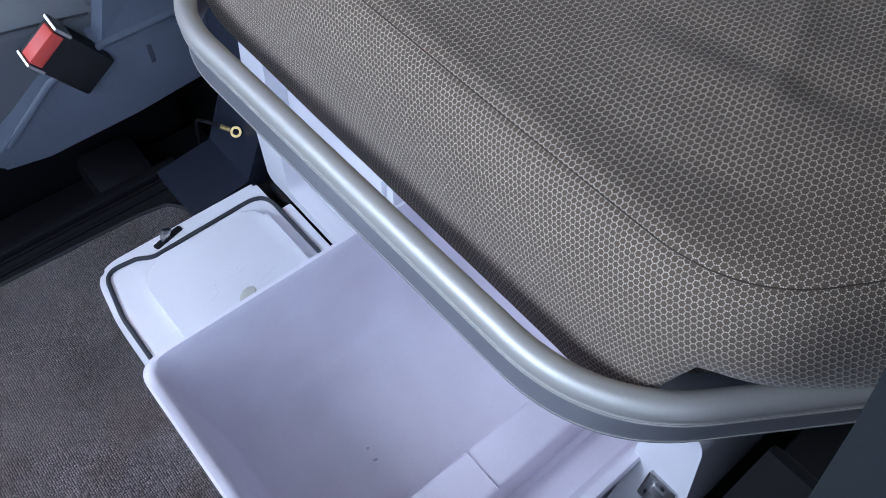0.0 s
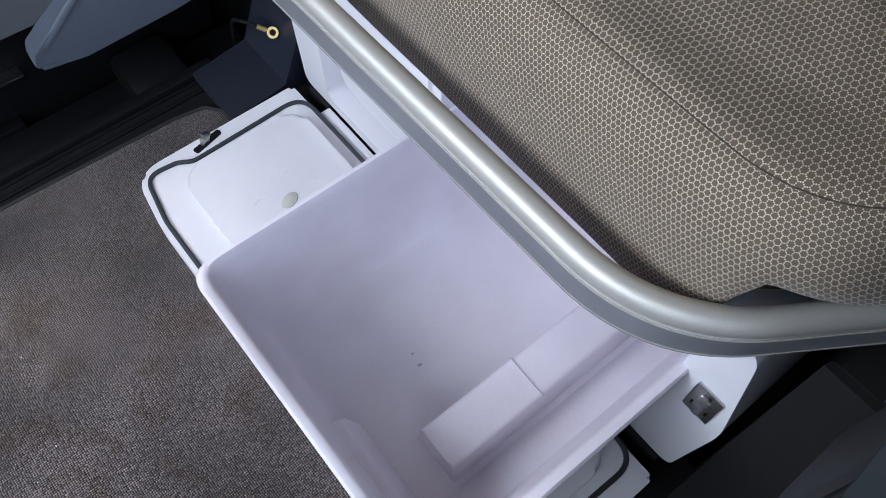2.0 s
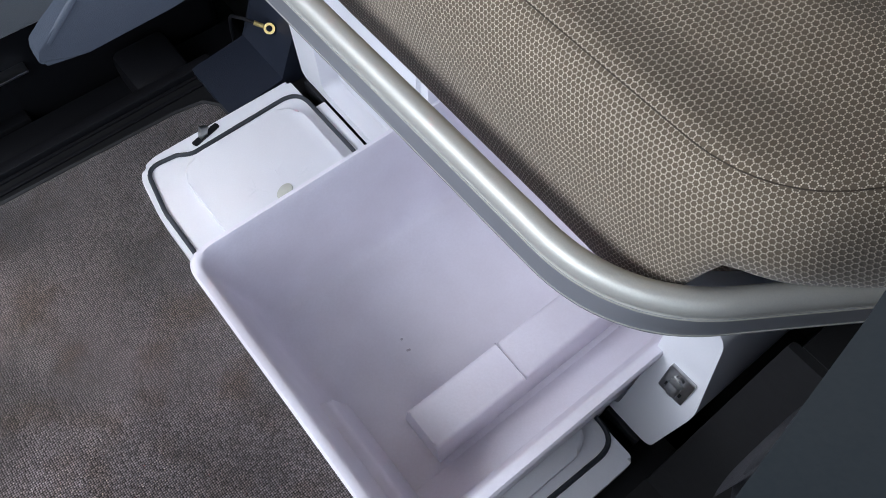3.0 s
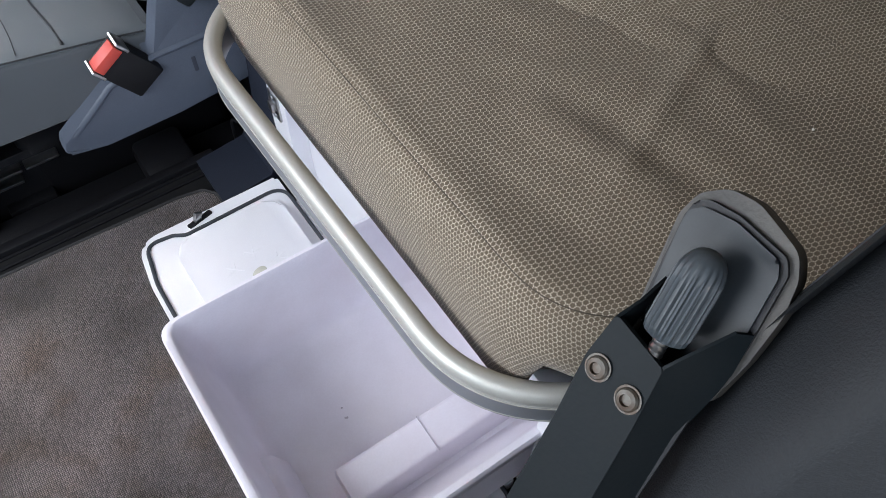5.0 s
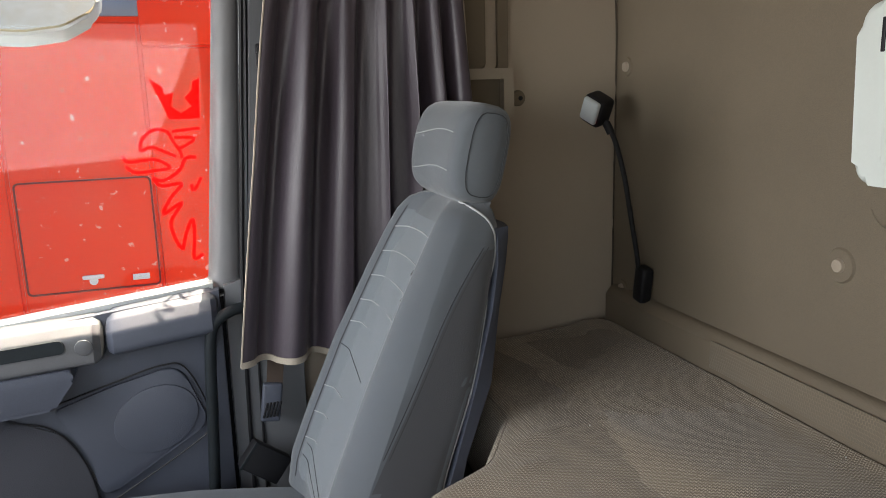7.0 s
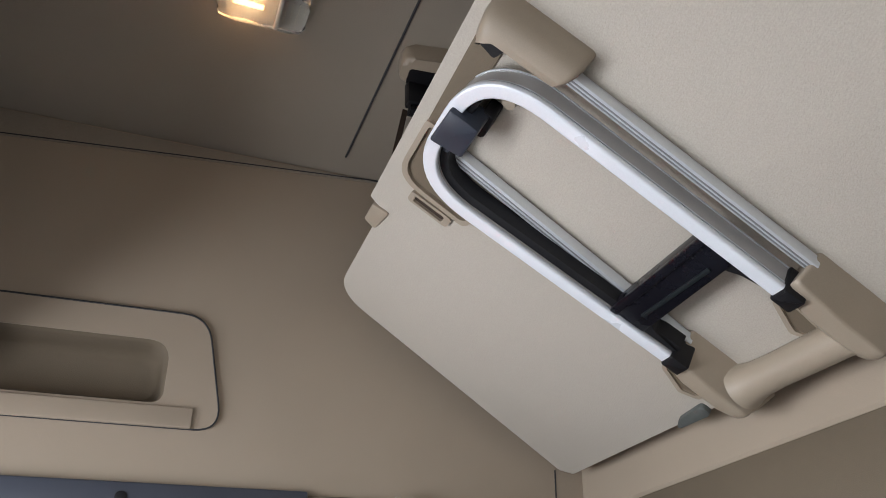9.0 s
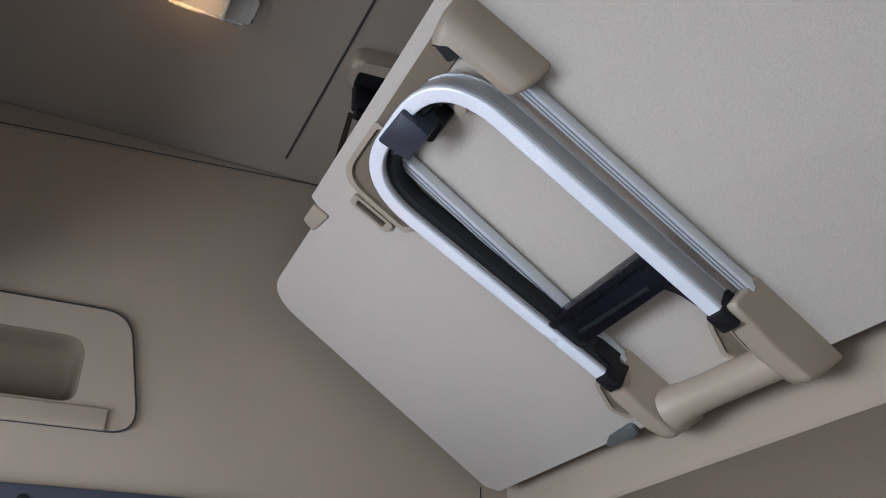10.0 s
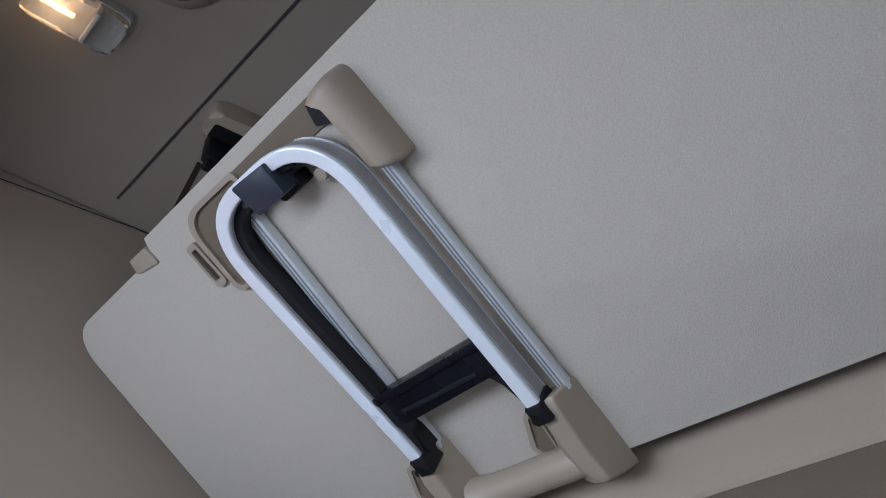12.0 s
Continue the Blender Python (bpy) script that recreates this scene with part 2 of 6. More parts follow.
# Side cloth darkened so the shade on the seat's side is in the colour.
M_seat_side = mat("shaded_side_cloth", (0.056, 0.057, 0.062), 0.9, grain=0.45, grain_scale=1000, stain=0.15, bump=0.4, bump_scale=900, sheen=0.25, dark=(0.05, 0.05, 0.055))
M_seam = mat("seam_thread", (0.035, 0.036, 0.04), 0.9, grain=0.2)
M_stitch = mat("pale_stitch", (0.33, 0.34, 0.34), 0.9, grain=0.2)
M_leather = mat("dark_leatherette", (0.017, 0.019, 0.022), 0.65, grain=0.4, grain_scale=400, stain=0.3, stain_scale=10, bump=0.3, bump_scale=600, spec=0.35)
M_black = mat("black_plastic", (0.009, 0.009, 0.011), 0.5, grain=0.3, grain_scale=400, stain=0.2, stain_scale=14, bump=0.15, spec=0.3)
M_anthracite = mat("anthracite_plastic", (0.013, 0.017, 0.020), 0.5, grain=0.25, grain_scale=500, stain=0.3, stain_scale=40, bump=0.2, spec=0.22)
M_blackpaint = mat("black_painted_steel", (0.005, 0.008, 0.010), 0.55, grain=0.2, grain_scale=240, stain=0.35, stain_scale=20, bump=0.06, dark=(0.012, 0.014, 0.015), spec=0.14)
M_red_plastic = mat("red_button", (0.62, 0.07, 0.05), 0.4, stain=0.15, stain_scale=40)
M_beige = mat("beige_lining", (0.345, 0.285, 0.22), 0.85, grain=0.25, grain_scale=700, stain=0.16, stain_scale=3, bump=0.3, bump_scale=800, dark=(0.24, 0.195, 0.15))
# Darker copy of the beige lining; rear and recess shade is in its colour.
M_beige_wall = mat("darker_beige_lining", (0.160, 0.126, 0.086), 0.8, grain=0.3, grain_scale=500, stain=0.3, stain_scale=3, bump=0.4, bump_scale=600, dark=(0.10, 0.08, 0.057))
M_beige_plastic = mat("beige_plastic", (0.34, 0.285, 0.22), 0.45, grain=0.12, grain_scale=600, stain=0.12, stain_scale=8, bump=0.15, bump_scale=900)
M_ceiling = mat("headlining", (0.31, 0.27, 0.222), 0.92, grain=0.4, grain_scale=350, stain=0.22, stain_scale=2.5, bump=0.5, bump_scale=650, dark=(0.2, 0.17, 0.14))
M_board = mat("bunk_board", (0.47, 0.435, 0.38), 0.85, grain=0.34, grain_scale=330, stain=0.10, stain_scale=3.5, bump=0.6, bump_scale=380, dark=(0.36, 0.32, 0.27))
M_curtain = mat("curtain_cloth", (0.056, 0.043, 0.055), 0.46, grain=0.3, grain_scale=500, stain=0.25, stain_scale=22, bump=0.2, bump_scale=900, stretch=(1, 1, 0.12),
                sheen=0.08, dark=(0.026, 0.019, 0.024))
M_hem = mat("hem_tape", (0.36, 0.31, 0.25), 0.85, grain=0.3)
M_pale = mat("pale_grey_plastic", (0.38, 0.40, 0.40), 0.45, grain=0.1, stain=0.12, stain_scale=8)
M_pedestal = mat("pedestal_plastic", (0.038, 0.050, 0.050), 0.3, grain=0.1, stain=0.25, stain_scale=6)
M_redpaint = mat("red_paint", (0.90, 0.040, 0.012), 0.35, stain=0.35, stain_scale=3, grain=0.05, coat=0.03, dark=(0.84, 0.08, 0.03), spec=0.15)
rt = M_redpaint.node_tree
rb = rt.nodes["Principled BSDF"]
tc_, vo_, mr_, mx_ = [rt.nodes.new(n) for n in ("ShaderNodeTexCoord", "ShaderNodeTexNoise", "ShaderNodeMapRange", "ShaderNodeMix")]
vo_.inputs["Scale"].default_value, vo_.inputs["Detail"].default_value = 22.0, 4.0
mr_.inputs[1].default_value, mr_.inputs[2].default_value, mr_.inputs[3].default_value, mr_.inputs[4].default_value = 0.66, 0.72, 0.0, 0.7
mx_.data_type = 'RGBA'
mx_.inputs[7].default_value = (0.85, 0.45, 0.38, 1)
rt.links.new(tc_.outputs["Object"], vo_.inputs["Vector"])
rt.links.new(vo_.outputs[0], mr_.inputs[0])
rt.links.new(mr_.outputs[0], mx_.inputs[0])
rt.links.new(rb.inputs["Base Color"].links[0].from_socket, mx_.inputs[6])
rt.links.new(mx_.outputs[2], rb.inputs["Base Color"])
M_redpaint_dark = mat("dark_red_gap", (0.2, 0.012, 0.01), 0.5, stain=0.2)
M_sticker = mat("red_foil", (0.70, 0.004, 0.003), 0.4, stain=0.1, stain_scale=20)
ft = M_sticker.node_tree
tl, mx = ft.nodes.new("ShaderNodeBsdfTranslucent"), ft.nodes.new("ShaderNodeMixShader")
tl.inputs[0].default_value = (0.95, 0.006, 0.004, 1)
mx.inputs[0].default_value = 0.75
ft.links.new(ft.nodes["Principled BSDF"].outputs[0], mx.inputs[1])
ft.links.new(tl.outputs[0], mx.inputs[2])
ft.links.new(mx.outputs[0], ft.nodes["Material Output"].inputs[0])
M_whitepaint = mat("white_paint", (0.75, 0.75, 0.74), 0.4, stain=0.2, stain_scale=12)
M_silver = mat("silver_grey_plastic", (0.085, 0.087, 0.094), 0.4, grain=0.1, stain=0.12, stain_scale=8)
M_grey_band = mat("grey_band", (0.22, 0.25, 0.30), 0.4, stain=0.25)
M_asphalt = mat("asphalt", (0.20, 0.193, 0.18), 0.9, grain=0.6, grain_scale=60, stain=0.5, stain_scale=0.6, bump=0.5, bump_scale=80)
M_glass = glassy("window_glass", ior=1.33)
M_lens = glassy("lamp_lens", (1, 0.97, 0.92), 0.18)
# Warm tint stands for the hazy yellowish light reflected in the glass.
M_mirror = mat("mirror_glass", (0.78, 0.66, 0.44), 0.12, metal=1.0, stain=0.4, stain_scale=30, dark=(0.62, 0.50, 0.30))
M_bulb = glow("warm_bulb", (1.0, 0.50, 0.18), 1.1)
# Side of the silver ladder frame, its taupe reflection put into the colour.
M_taupe = mat("taupe_frame_side", (0.43, 0.42, 0.415), 0.42, metal=0.25, grain=0.1, grain_scale=700, stain=0.15, stain_scale=9)
M_rail_bright = mat("bright_rail", (0.72, 0.76, 0.80), 0.3, metal=0.5, grain=0.1, grain_scale=700, stain=0.12, stain_scale=9)
M_grey_rubber = mat("grey_rubber", (0.10, 0.11, 0.105), 0.6, grain=0.3, stain=0.3)
M_brown_seam = mat("brown_seam", (0.075, 0.058, 0.042), 0.9, grain=0.3)
M_drop = mat("pale_drop", (0.60, 0.60, 0.53), 0.25, stain=0.15, stain_scale=60)
M_crumb = mat("pale_crumb", (0.7, 0.68, 0.62), 0.8, grain=0.2)
M_smudge = mat("dark_smudge", (0.58, 0.54, 0.60), 0.6, stain=0.5, stain_scale=200)
M_unit = mat("air_unit_plastic", (0.60, 0.64, 0.61), 0.45, grain=0.06, stain=0.15, stain_scale=8, dark=(0.45, 0.46, 0.42))
M_worn_rubber = mat("worn_rubber", (0.060, 0.054, 0.046), 0.6, grain=0.3, grain_scale=300, stain=0.6, stain_scale=45, dark=(0.035, 0.033, 0.032), bump=0.3, bump_scale=240)
M_plate = mat("plate_plastic", (0.012, 0.016, 0.020), 0.42, grain=0.2, grain_scale=600, stain=0.3, stain_scale=40, bump=0.04, spec=0.3)
M_knob = mat("knob_plastic", (0.045, 0.054, 0.062), 0.45, grain=0.2, grain_scale=500, stain=0.2, stain_scale=60, spec=0.35)
M_tread = mat("tread_plastic", (0.006, 0.006, 0.010), 0.28, grain=0.2, grain_scale=500, stain=0.2, stain_scale=30, spec=0.35)
M_latch = mat("latch_plastic", (0.030, 0.037, 0.054), 0.4, grain=0.15, grain_scale=500, stain=0.2, stain_scale=30, spec=0.45)
M_strap = mat("brown_strap", (0.05, 0.032, 0.022), 0.85, grain=0.5, grain_scale=900)


# ---- geometry helpers ----
def thing(name, at, label, category, group=""):
    ob = new(name)
    ob.location = at
    ob.empty_display_size = 0.05
    return tagged(ob, label, category, group)


def part(name, bm, material, parent=None, label="", sharp=35):
    bmesh.ops.recalc_face_normals(bm, faces=bm.faces)
    me = bpy.data.meshes.new(name)
    bm.to_mesh(me)
    bm.free()
    me.materials.append(material)
    me.shade_smooth()
    me.set_sharp_from_angle(angle=radians(sharp))
    ob = new(name, me)
    if parent:
        ob.parent = parent
        if parent.type == 'EMPTY':
            ob.matrix_parent_inverse = Matrix.Translation(parent.location).inverted()
    if label:
        ob["label"] = label
    return ob


def whole(name, bm, material, label, category, group="", sharp=35):
    return tagged(part(name, bm, material, sharp=sharp), label, category, group)


def setting(name, bm, material, label, category, sharp=35):
    return tagged(part(name, bm, material, sharp=sharp), label, category, kind="structure")


def add(bm, other, m=None):
    """Pours another bmesh into bm, moved by m."""
    if m is not None:
        bmesh.ops.transform(other, matrix=m, verts=other.verts)
    vs = {}
    for v in other.verts:
        vs[v] = bm.verts.new(v.co)
    for f in other.faces:
        try:
            bm.faces.new([vs[v] for v in f.verts])
        except ValueError:
            pass
    other.free()
    return bm


def box(x0, x1, y0, y1, z0, z1, r=0.0, seg=2):
    bm = bmesh.new()
    bmesh.ops.create_cube(bm, size=1)
    for v in bm.verts:
        v.co = Vector((x1 if v.co.x > 0 else x0, y1 if v.co.y > 0 else y0, z1 if v.co.z > 0 else z0))
    if r:
        r = min(r, 0.49 * min(x1 - x0, y1 - y0, z1 - z0))
        bmesh.ops.bevel(bm, geom=bm.edges[:], offset=r, segments=seg, profile=0.5, affect='EDGES')
    return bm


def fillet(pts, radii, n=6):
    """Rounds the corners of a closed outline. radii: one number or one for each corner."""
    out = []
    k = len(pts)
    for i in range(k):
        p0, p, p1 = Vector(pts[i - 1]), Vector(pts[i]), Vector(pts[(i + 1) % k])
        r = max(0.0004, radii if not isinstance(radii, (list, tuple)) else radii[i])
        a, b = (p0 - p), (p1 - p)
        if r <= 0 or a.length < 1e-6 or b.length < 1e-6:
            out.append(p)
            continue
        ang = a.angle(b)
        cut = min(r / math.tan(ang / 2), 0.49 * a.length, 0.49 * b.length)
        a.normalize(), b.normalize()
        s, e = p + a * cut, p + b * cut
        for j in range(n + 1):
            t = j / n
            out.append((1 - t) ** 2 * s + 2 * t * (1 - t) * p + t * t * e)
    return [(v.x, v.y) for v in out]


def slab(pts, h0, h1, bevel=0.0, seg=2, m=None):
    """A flat outline drawn out from h0 to h1 along its own z."""
    bm = bmesh.new()
    lo = [bm.verts.new((x, y, h0)) for x, y in pts]
    hi = [bm.verts.new((x, y, h1)) for x, y in pts]
    n = len(pts)
    fl, fh = bm.faces.new(lo[::-1]), bm.faces.new(hi)
    for i in range(n):
        bm.faces.new((lo[i], lo[(i + 1) % n], hi[(i + 1) % n], hi[i]))
    if bevel:
        rims = [e for f in (fl, fh) for e in f.edges]
        bmesh.ops.bevel(bm, geom=rims, offset=bevel, segments=seg, profile=0.5, affect='EDGES')
    if m is not None:
        bmesh.ops.transform(bm, matrix=m, verts=bm.verts)
    return bm


def frame_slab(outer, inner, h0, h1, m=None):
    """A flat ring between two outlines with the same number of points."""
    bm = bmesh.new()
    n = len(outer)
    rings = [[bm.verts.new((x, y, h)) for x, y in pts] for pts, h in ((outer, h0), (outer, h1), (inner, h1), (inner, h0))]
    for a in range(4):
        for i in range(n):
            bm.faces.new((rings[a][i], rings[a][(i + 1) % n], rings[(a + 1) % 4][(i + 1) % n], rings[(a + 1) % 4][i]))
    if m is not None:
        bmesh.ops.transform(bm, matrix=m, verts=bm.verts)
    return bm


def loft(rings, caps=True, closed=True):
    bm = bmesh.new()
    vs = [[bm.verts.new(p) for p in ring] for ring in rings]
    n = len(rings[0])
    for a, b in zip(vs, vs[1:]):
        for i in range(n if closed else n - 1):
            bm.faces.new((a[i], a[(i + 1) % n], b[(i + 1) % n], b[i]))
    if caps and closed:
        bm.faces.new(vs[0][::-1])
        bm.faces.new(vs[-1])
    return bm


def sweep(path, prof, up=(0, 0, 1), closed=False, caps=True):
    """Carries a closed profile (side, up) along a path."""
    up = Vector(up)
    pts = [Vector(p) for p in path]
    rings = []
    n = len(pts)
    for i, p in enumerate(pts):
        t = (pts[(i + 1) % n] - pts[i - 1]) if closed else (pts[min(i + 1, n - 1)] - pts[max(i - 1, 0)])
        t.normalize()
        side = t.cross(up)
        if side.length < 1e-5:
            side = t.cross(Vector((1, 0, 0)))
        side.normalize()
        u = side.cross(t)
        rings.append([p + side * a + u * b for a, b in prof])
    if closed:
        rings.append(rings[0])
        bm = loft(rings, caps=False)
        bmesh.ops.remove_doubles(bm, verts=bm.verts, dist=1e-6)
        return bm
    return loft(rings, caps=caps)


def circle(r, n=12, sx=1.0, sy=1.0):
    return [(r * sx * math.cos(2 * math.pi * i / n), r * sy * math.sin(2 * math.pi * i / n)) for i in range(n)]


def smooth_path(pts, n=8, closed=False):
    """A curve through the points (Catmull-Rom)."""
    pts = [Vector(p) for p in pts]
    out = []
    k = len(pts)
    for i in range(k if closed else k - 1):
        p1, p2 = pts[i], pts[(i + 1) % k]
        p0 = pts[i - 1] if (i or closed) else p1 * 2 - p2
        p3 = pts[(i + 2) % k] if (i + 2 < k or closed) else p2 * 2 - p1
        for j in range(n):
            t = j / n
            out.append(0.5 * (2 * p1 + (p2 - p0) * t + (2 * p0 - 5 * p1 + 4 * p2 - p3) * t * t + (3 * p1 - p0 - 3 * p2 + p3) * t ** 3))
    if not closed:
        out.append(pts[-1])
    return out


def tube(pts, r, n=10, up=(0, 0, 1), closed=False):
    return sweep(pts, circle(r, n), up, closed)


def rod(a, b, r, n=16, bevel=0.0):
    a, b = Vector(a), Vector(b)
    d = (b - a)
    ln = d.length
    bm = slab(circle(r, n), 0, ln, bevel)
    bmesh.ops.transform(bm, matrix=Matrix.Translation(a) @ d.to_track_quat('Z', 'Y').to_matrix().to_4x4(), verts=bm.verts)
    return bm


def lathe(prof, n=20, m=None):
    """Turns (radius, height) pairs round z."""
    rings = [[(max(r, 1e-4) * math.cos(2 * math.pi * i / n), max(r, 1e-4) * math.sin(2 * math.pi * i / n), h) for i in range(n)] for r, h in prof]
    bm = loft(rings)
    if m is not None:
        bmesh.ops.transform(bm, matrix=m, verts=bm.verts)
    return bm


def facing(at, normal, spin=0.0):
    """A frame at a place whose z looks along the normal."""
    return Matrix.Translation(at) @ Vector(normal).to_track_quat('Z', 'Y').to_matrix().to_4x4() @ pose(0, 0, 0, 0, 0, spin)


XZ = Matrix(((1, 0, 0, 0), (0, 0, 1, 0), (0, 1, 0, 0), (0, 0, 0, 1)))      # outline (x, z), drawn along y
YZ = Matrix(((0, 0, 1, 0), (1, 0, 0, 0), (0, 1, 0, 0), (0, 0, 0, 1)))      # outline (y, z), drawn along x


# ---- setting: floor, walls, roof ----
setting("floor", box(-1.4, 0.95, -1.1, 1.1, -0.2, -0.14), M_rubber, "black rubber floor of the footwells", "floor")
setting("floor_tunnel", box(-1.4, 0.2, -1.0, 0.56, -0.14, -0.008, 0.012), M_rubber, "raised black floor over the engine tunnel", "floor")
bm = bmesh.new()
for y, w in ((0.525, 0.004), (0.545, 0.003)):
    add(bm, box(-1.35, 0.1, y - w, y + w, -0.01, -0.004, 0.001))
add(bm, box(-1.35, 0.06, 0.552, 0.575, -0.06, 0.004, 0.004))
setting("floor_trim", bm, M_black, "ribbed black plastic edge of the tunnel floor", "trim")
setting("bunk_base_panel", slab([(0.02, -0.02), (0.02, 0.004), (0.13, 0.010), (0.172, 0.10), (0.19, 0.38), (0.2, 0.38), (0.2, -0.02)], 0.43, 0.56, 0.004, m=XZ), M_navy,
        "dark navy plastic front of the bunk base", "panel")
setting("bunk_base_panel_driver", slab([(0.02, -0.02), (0.02, 0.004), (0.13, 0.010), (0.172, 0.10), (0.19, 0.38), (0.2, 0.38), (0.2, -0.02)], -1.04, -0.43, 0.004, m=XZ), M_rubber,
        "black plastic front of the bunk base", "panel")
bm = box(0.55, 0.885, -1.04, 1.04, -0.14, 0.381)
add(bm, box(0.2, 0.548, 0.44, 1.04, -0.14, 0.381))
add(bm, box(0.2, 0.548, -1.04, -0.44, -0.14, 0.381))
setting("bunk_base", bm, M_rubber, "black base below the lower bunk", "bunk base")

# rear and side walls round the lower bunk
# Rear lining darkened in colour for the light falling off towards the rear.
setting("wall_rear", box(0.893, 0.96, -1.15, 1.15, -0.2, 1.68), M_beige_wall, "beige lined rear wall behind the bunk", "wall")
bm = box(0.052, 0.893, 1.085, 1.15, -0.2, 1.60)
# Same lining as the rear wall, coloured lighter for the light on it.
setting("wall_side_bunk", bm, M_beige, "beige lined side wall at the bunk end", "wall")
setting("wall_cove_band", slab([(1.033, 1.598), (1.15, 1.598), (1.15, 1.47), (1.0845, 1.49), (1.072, 1.545), (1.052, 1.58)], 0.057, 0.705, m=YZ), M_beige, "beige cove below the band", "trim")
setting("wall_band", box(0.057, 0.705, 1.03, 1.15, 1.600, 1.662, 0.003), M_beige_wall, "darker beige band that carries the curtain rail", "trim")
bm = bmesh.new()
add(bm, tube(smooth_path([(0.889, 1.078, 0.70), (0.889, 1.078, 1.0), (0.888, 1.078, 1.40), (0.868, 1.076, 1.50), (0.80, 1.056, 1.60), (0.712, 1.039, 1.653)]), 0.0022, 6))
setting("wall_seam", bm, M_brown_seam, "dark joint between the wall linings", "trim")
prof = fillet([(-0.027, -0.062), (0.024, -0.062), (0.024, 0.03), (0.008, 0.052), (-0.027, 0.052)], [0.012, 0.0, 0.0, 0.02, 0.024], 5)
setting("skirting", sweep([(0.884, -1.05, 0.684), (0.884, 1.06, 0.684)], [(-a, b) for a, b in prof]), M_beige_wall, "padded beige roll along the rear wall", "skirting")
bm = box(0.8545, 0.8575, -1.0, 0.62, 0.662, 0.722, 0.001)
setting("skirting_mesh", bm, M_mesh, "mesh cloth strip on the padded roll", "trim")

# upper shell
SL = 0.113


def upper(x0, x1, z0, z1):
    """A piece of the leaning upper side wall."""
    def yy(z):
        return 1.045 - SL * (z - 1.66)
    return loft([[(x0, yy(z0), z0), (x0, yy(z1), z1), (x0, yy(z1) + 0.12, z1), (x0, yy(z0) + 0.12, z0)],
                 [(x1, yy(z0), z0), (x1, yy(z1), z1), (x1, yy(z1) + 0.12, z1), (x1, yy(z0) + 0.12, z0)]])


bm = upper(-1.4, 0.79, 1.662, 1.80)
add(bm, upper(-1.4, 0.79, 2.05, 2.505))
add(bm, upper(-0.24, 0.79, 1.80, 2.05))
add(bm, upper(-1.4, -1.02, 1.80, 2.05))
setting("wall_upper_side", bm, M_beige, "beige lined upper side wall", "wall")
lean = Matrix.Translation((0, 1.045, 1.66)) @ pose(0, 0, 0, math.degrees(math.atan(SL)), 0, 0) @ Matrix.Translation((0, -1.045, -1.66))
o_ = fillet([(-1.1, 1.79), (-0.150, 1.79), (-0.210, 2.054), (-1.1, 2.054)], [0.0, 0.05, 0.075, 0.0], 8)
rings = []
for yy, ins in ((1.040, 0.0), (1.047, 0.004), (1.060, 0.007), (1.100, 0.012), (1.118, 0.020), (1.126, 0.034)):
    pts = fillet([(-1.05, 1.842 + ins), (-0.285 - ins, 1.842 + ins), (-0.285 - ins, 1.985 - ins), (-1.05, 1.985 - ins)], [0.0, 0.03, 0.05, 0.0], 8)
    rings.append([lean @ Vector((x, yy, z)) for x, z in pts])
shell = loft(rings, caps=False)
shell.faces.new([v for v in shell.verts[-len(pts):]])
# Pocket inside takes the darker beige, so its shade is in the colour.
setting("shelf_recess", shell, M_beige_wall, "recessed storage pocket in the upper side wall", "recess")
i_ = fillet([(-1.05, 1.842), (-0.285, 1.842), (-0.285, 1.985), (-1.05, 1.985)], [0.0, 0.03, 0.05, 0.0], 8)
setting("recess_frame", frame_slab(o_, i_, 1.036, 1.048, lean @ XZ), M_beige, "moulded beige frame of the storage pocket", "trim")
setting("recess_lip", slab(fillet([(-1.1, 1.79), (-0.217, 1.79), (-0.217, 1.836), (-1.1, 1.836)], 0.004, 2), 1.026, 1.05, 0.004, m=lean @ XZ), M_beige,
        "raised lip along the storage pocket", "trim")
rim = [Vector((x, 1.036, z)) for x, z in o_]
bm = tube([lean @ p for p in rim], 0.0022, 5, up=(0, 1, 0), closed=True)
setting("recess_joint", bm, M_seam, "thin dark joint round the pocket frame", "trim")
setting("ceiling", box(-1.4, 0.85, -0.98, 0.985, 2.5, 2.56), M_ceiling, "beige felt headlining", "ceiling")
JOINT = [(-1.4, 2.385), (-0.70, 2.435), (-0.33, 2.463), (0.20, 2.499), (0.78, 2.499)]
bm = tube([(x, 1.042 - SL * (z - 1.66), z) for x, z in JOINT], 0.003, 6)
setting("ceiling_edge", slab([(x, z) for x, z in JOINT[:4]] + [(0.20, 2.5), (-1.4, 2.5)], 1.040, 1.0445, m=lean @ XZ), M_ceiling, "turned-down edge of the headlining", "trim")
setting("ceiling_joint", bm, M_seam, "dark joint between headlining and wall", "trim")
bm = tube([(0.072, -0.9, 2.499), (0.072, 0.868, 2.499)], 0.003, 6)
setting("ceiling_seam", bm, M_seam, "pressed seam across the headlining", "trim")
bm = box(0.785, 0.86, -1.0, 1.05, 1.70, 2.5)
ring = [(0.785, 1.70), (0.785, 1.655), (0.79, 1.648), (0.90, 1.648), (0.90, 1.70)]
add(bm, slab(ring, -1.05, 1.085, m=XZ))
setting("wall_rear_upper", bm, M_beige, "beige moulded ledge and upper rear wall", "wall")
bm = slab([(1.042, 1.656), (1.15, 1.656), (1.15, 1.48), (1.084, 1.50), (1.066, 1.58)], 0.706, 0.90, m=YZ)
setting("wall_cove_side", bm, M_beige, "beige cove at the corner of the side wall", "trim")
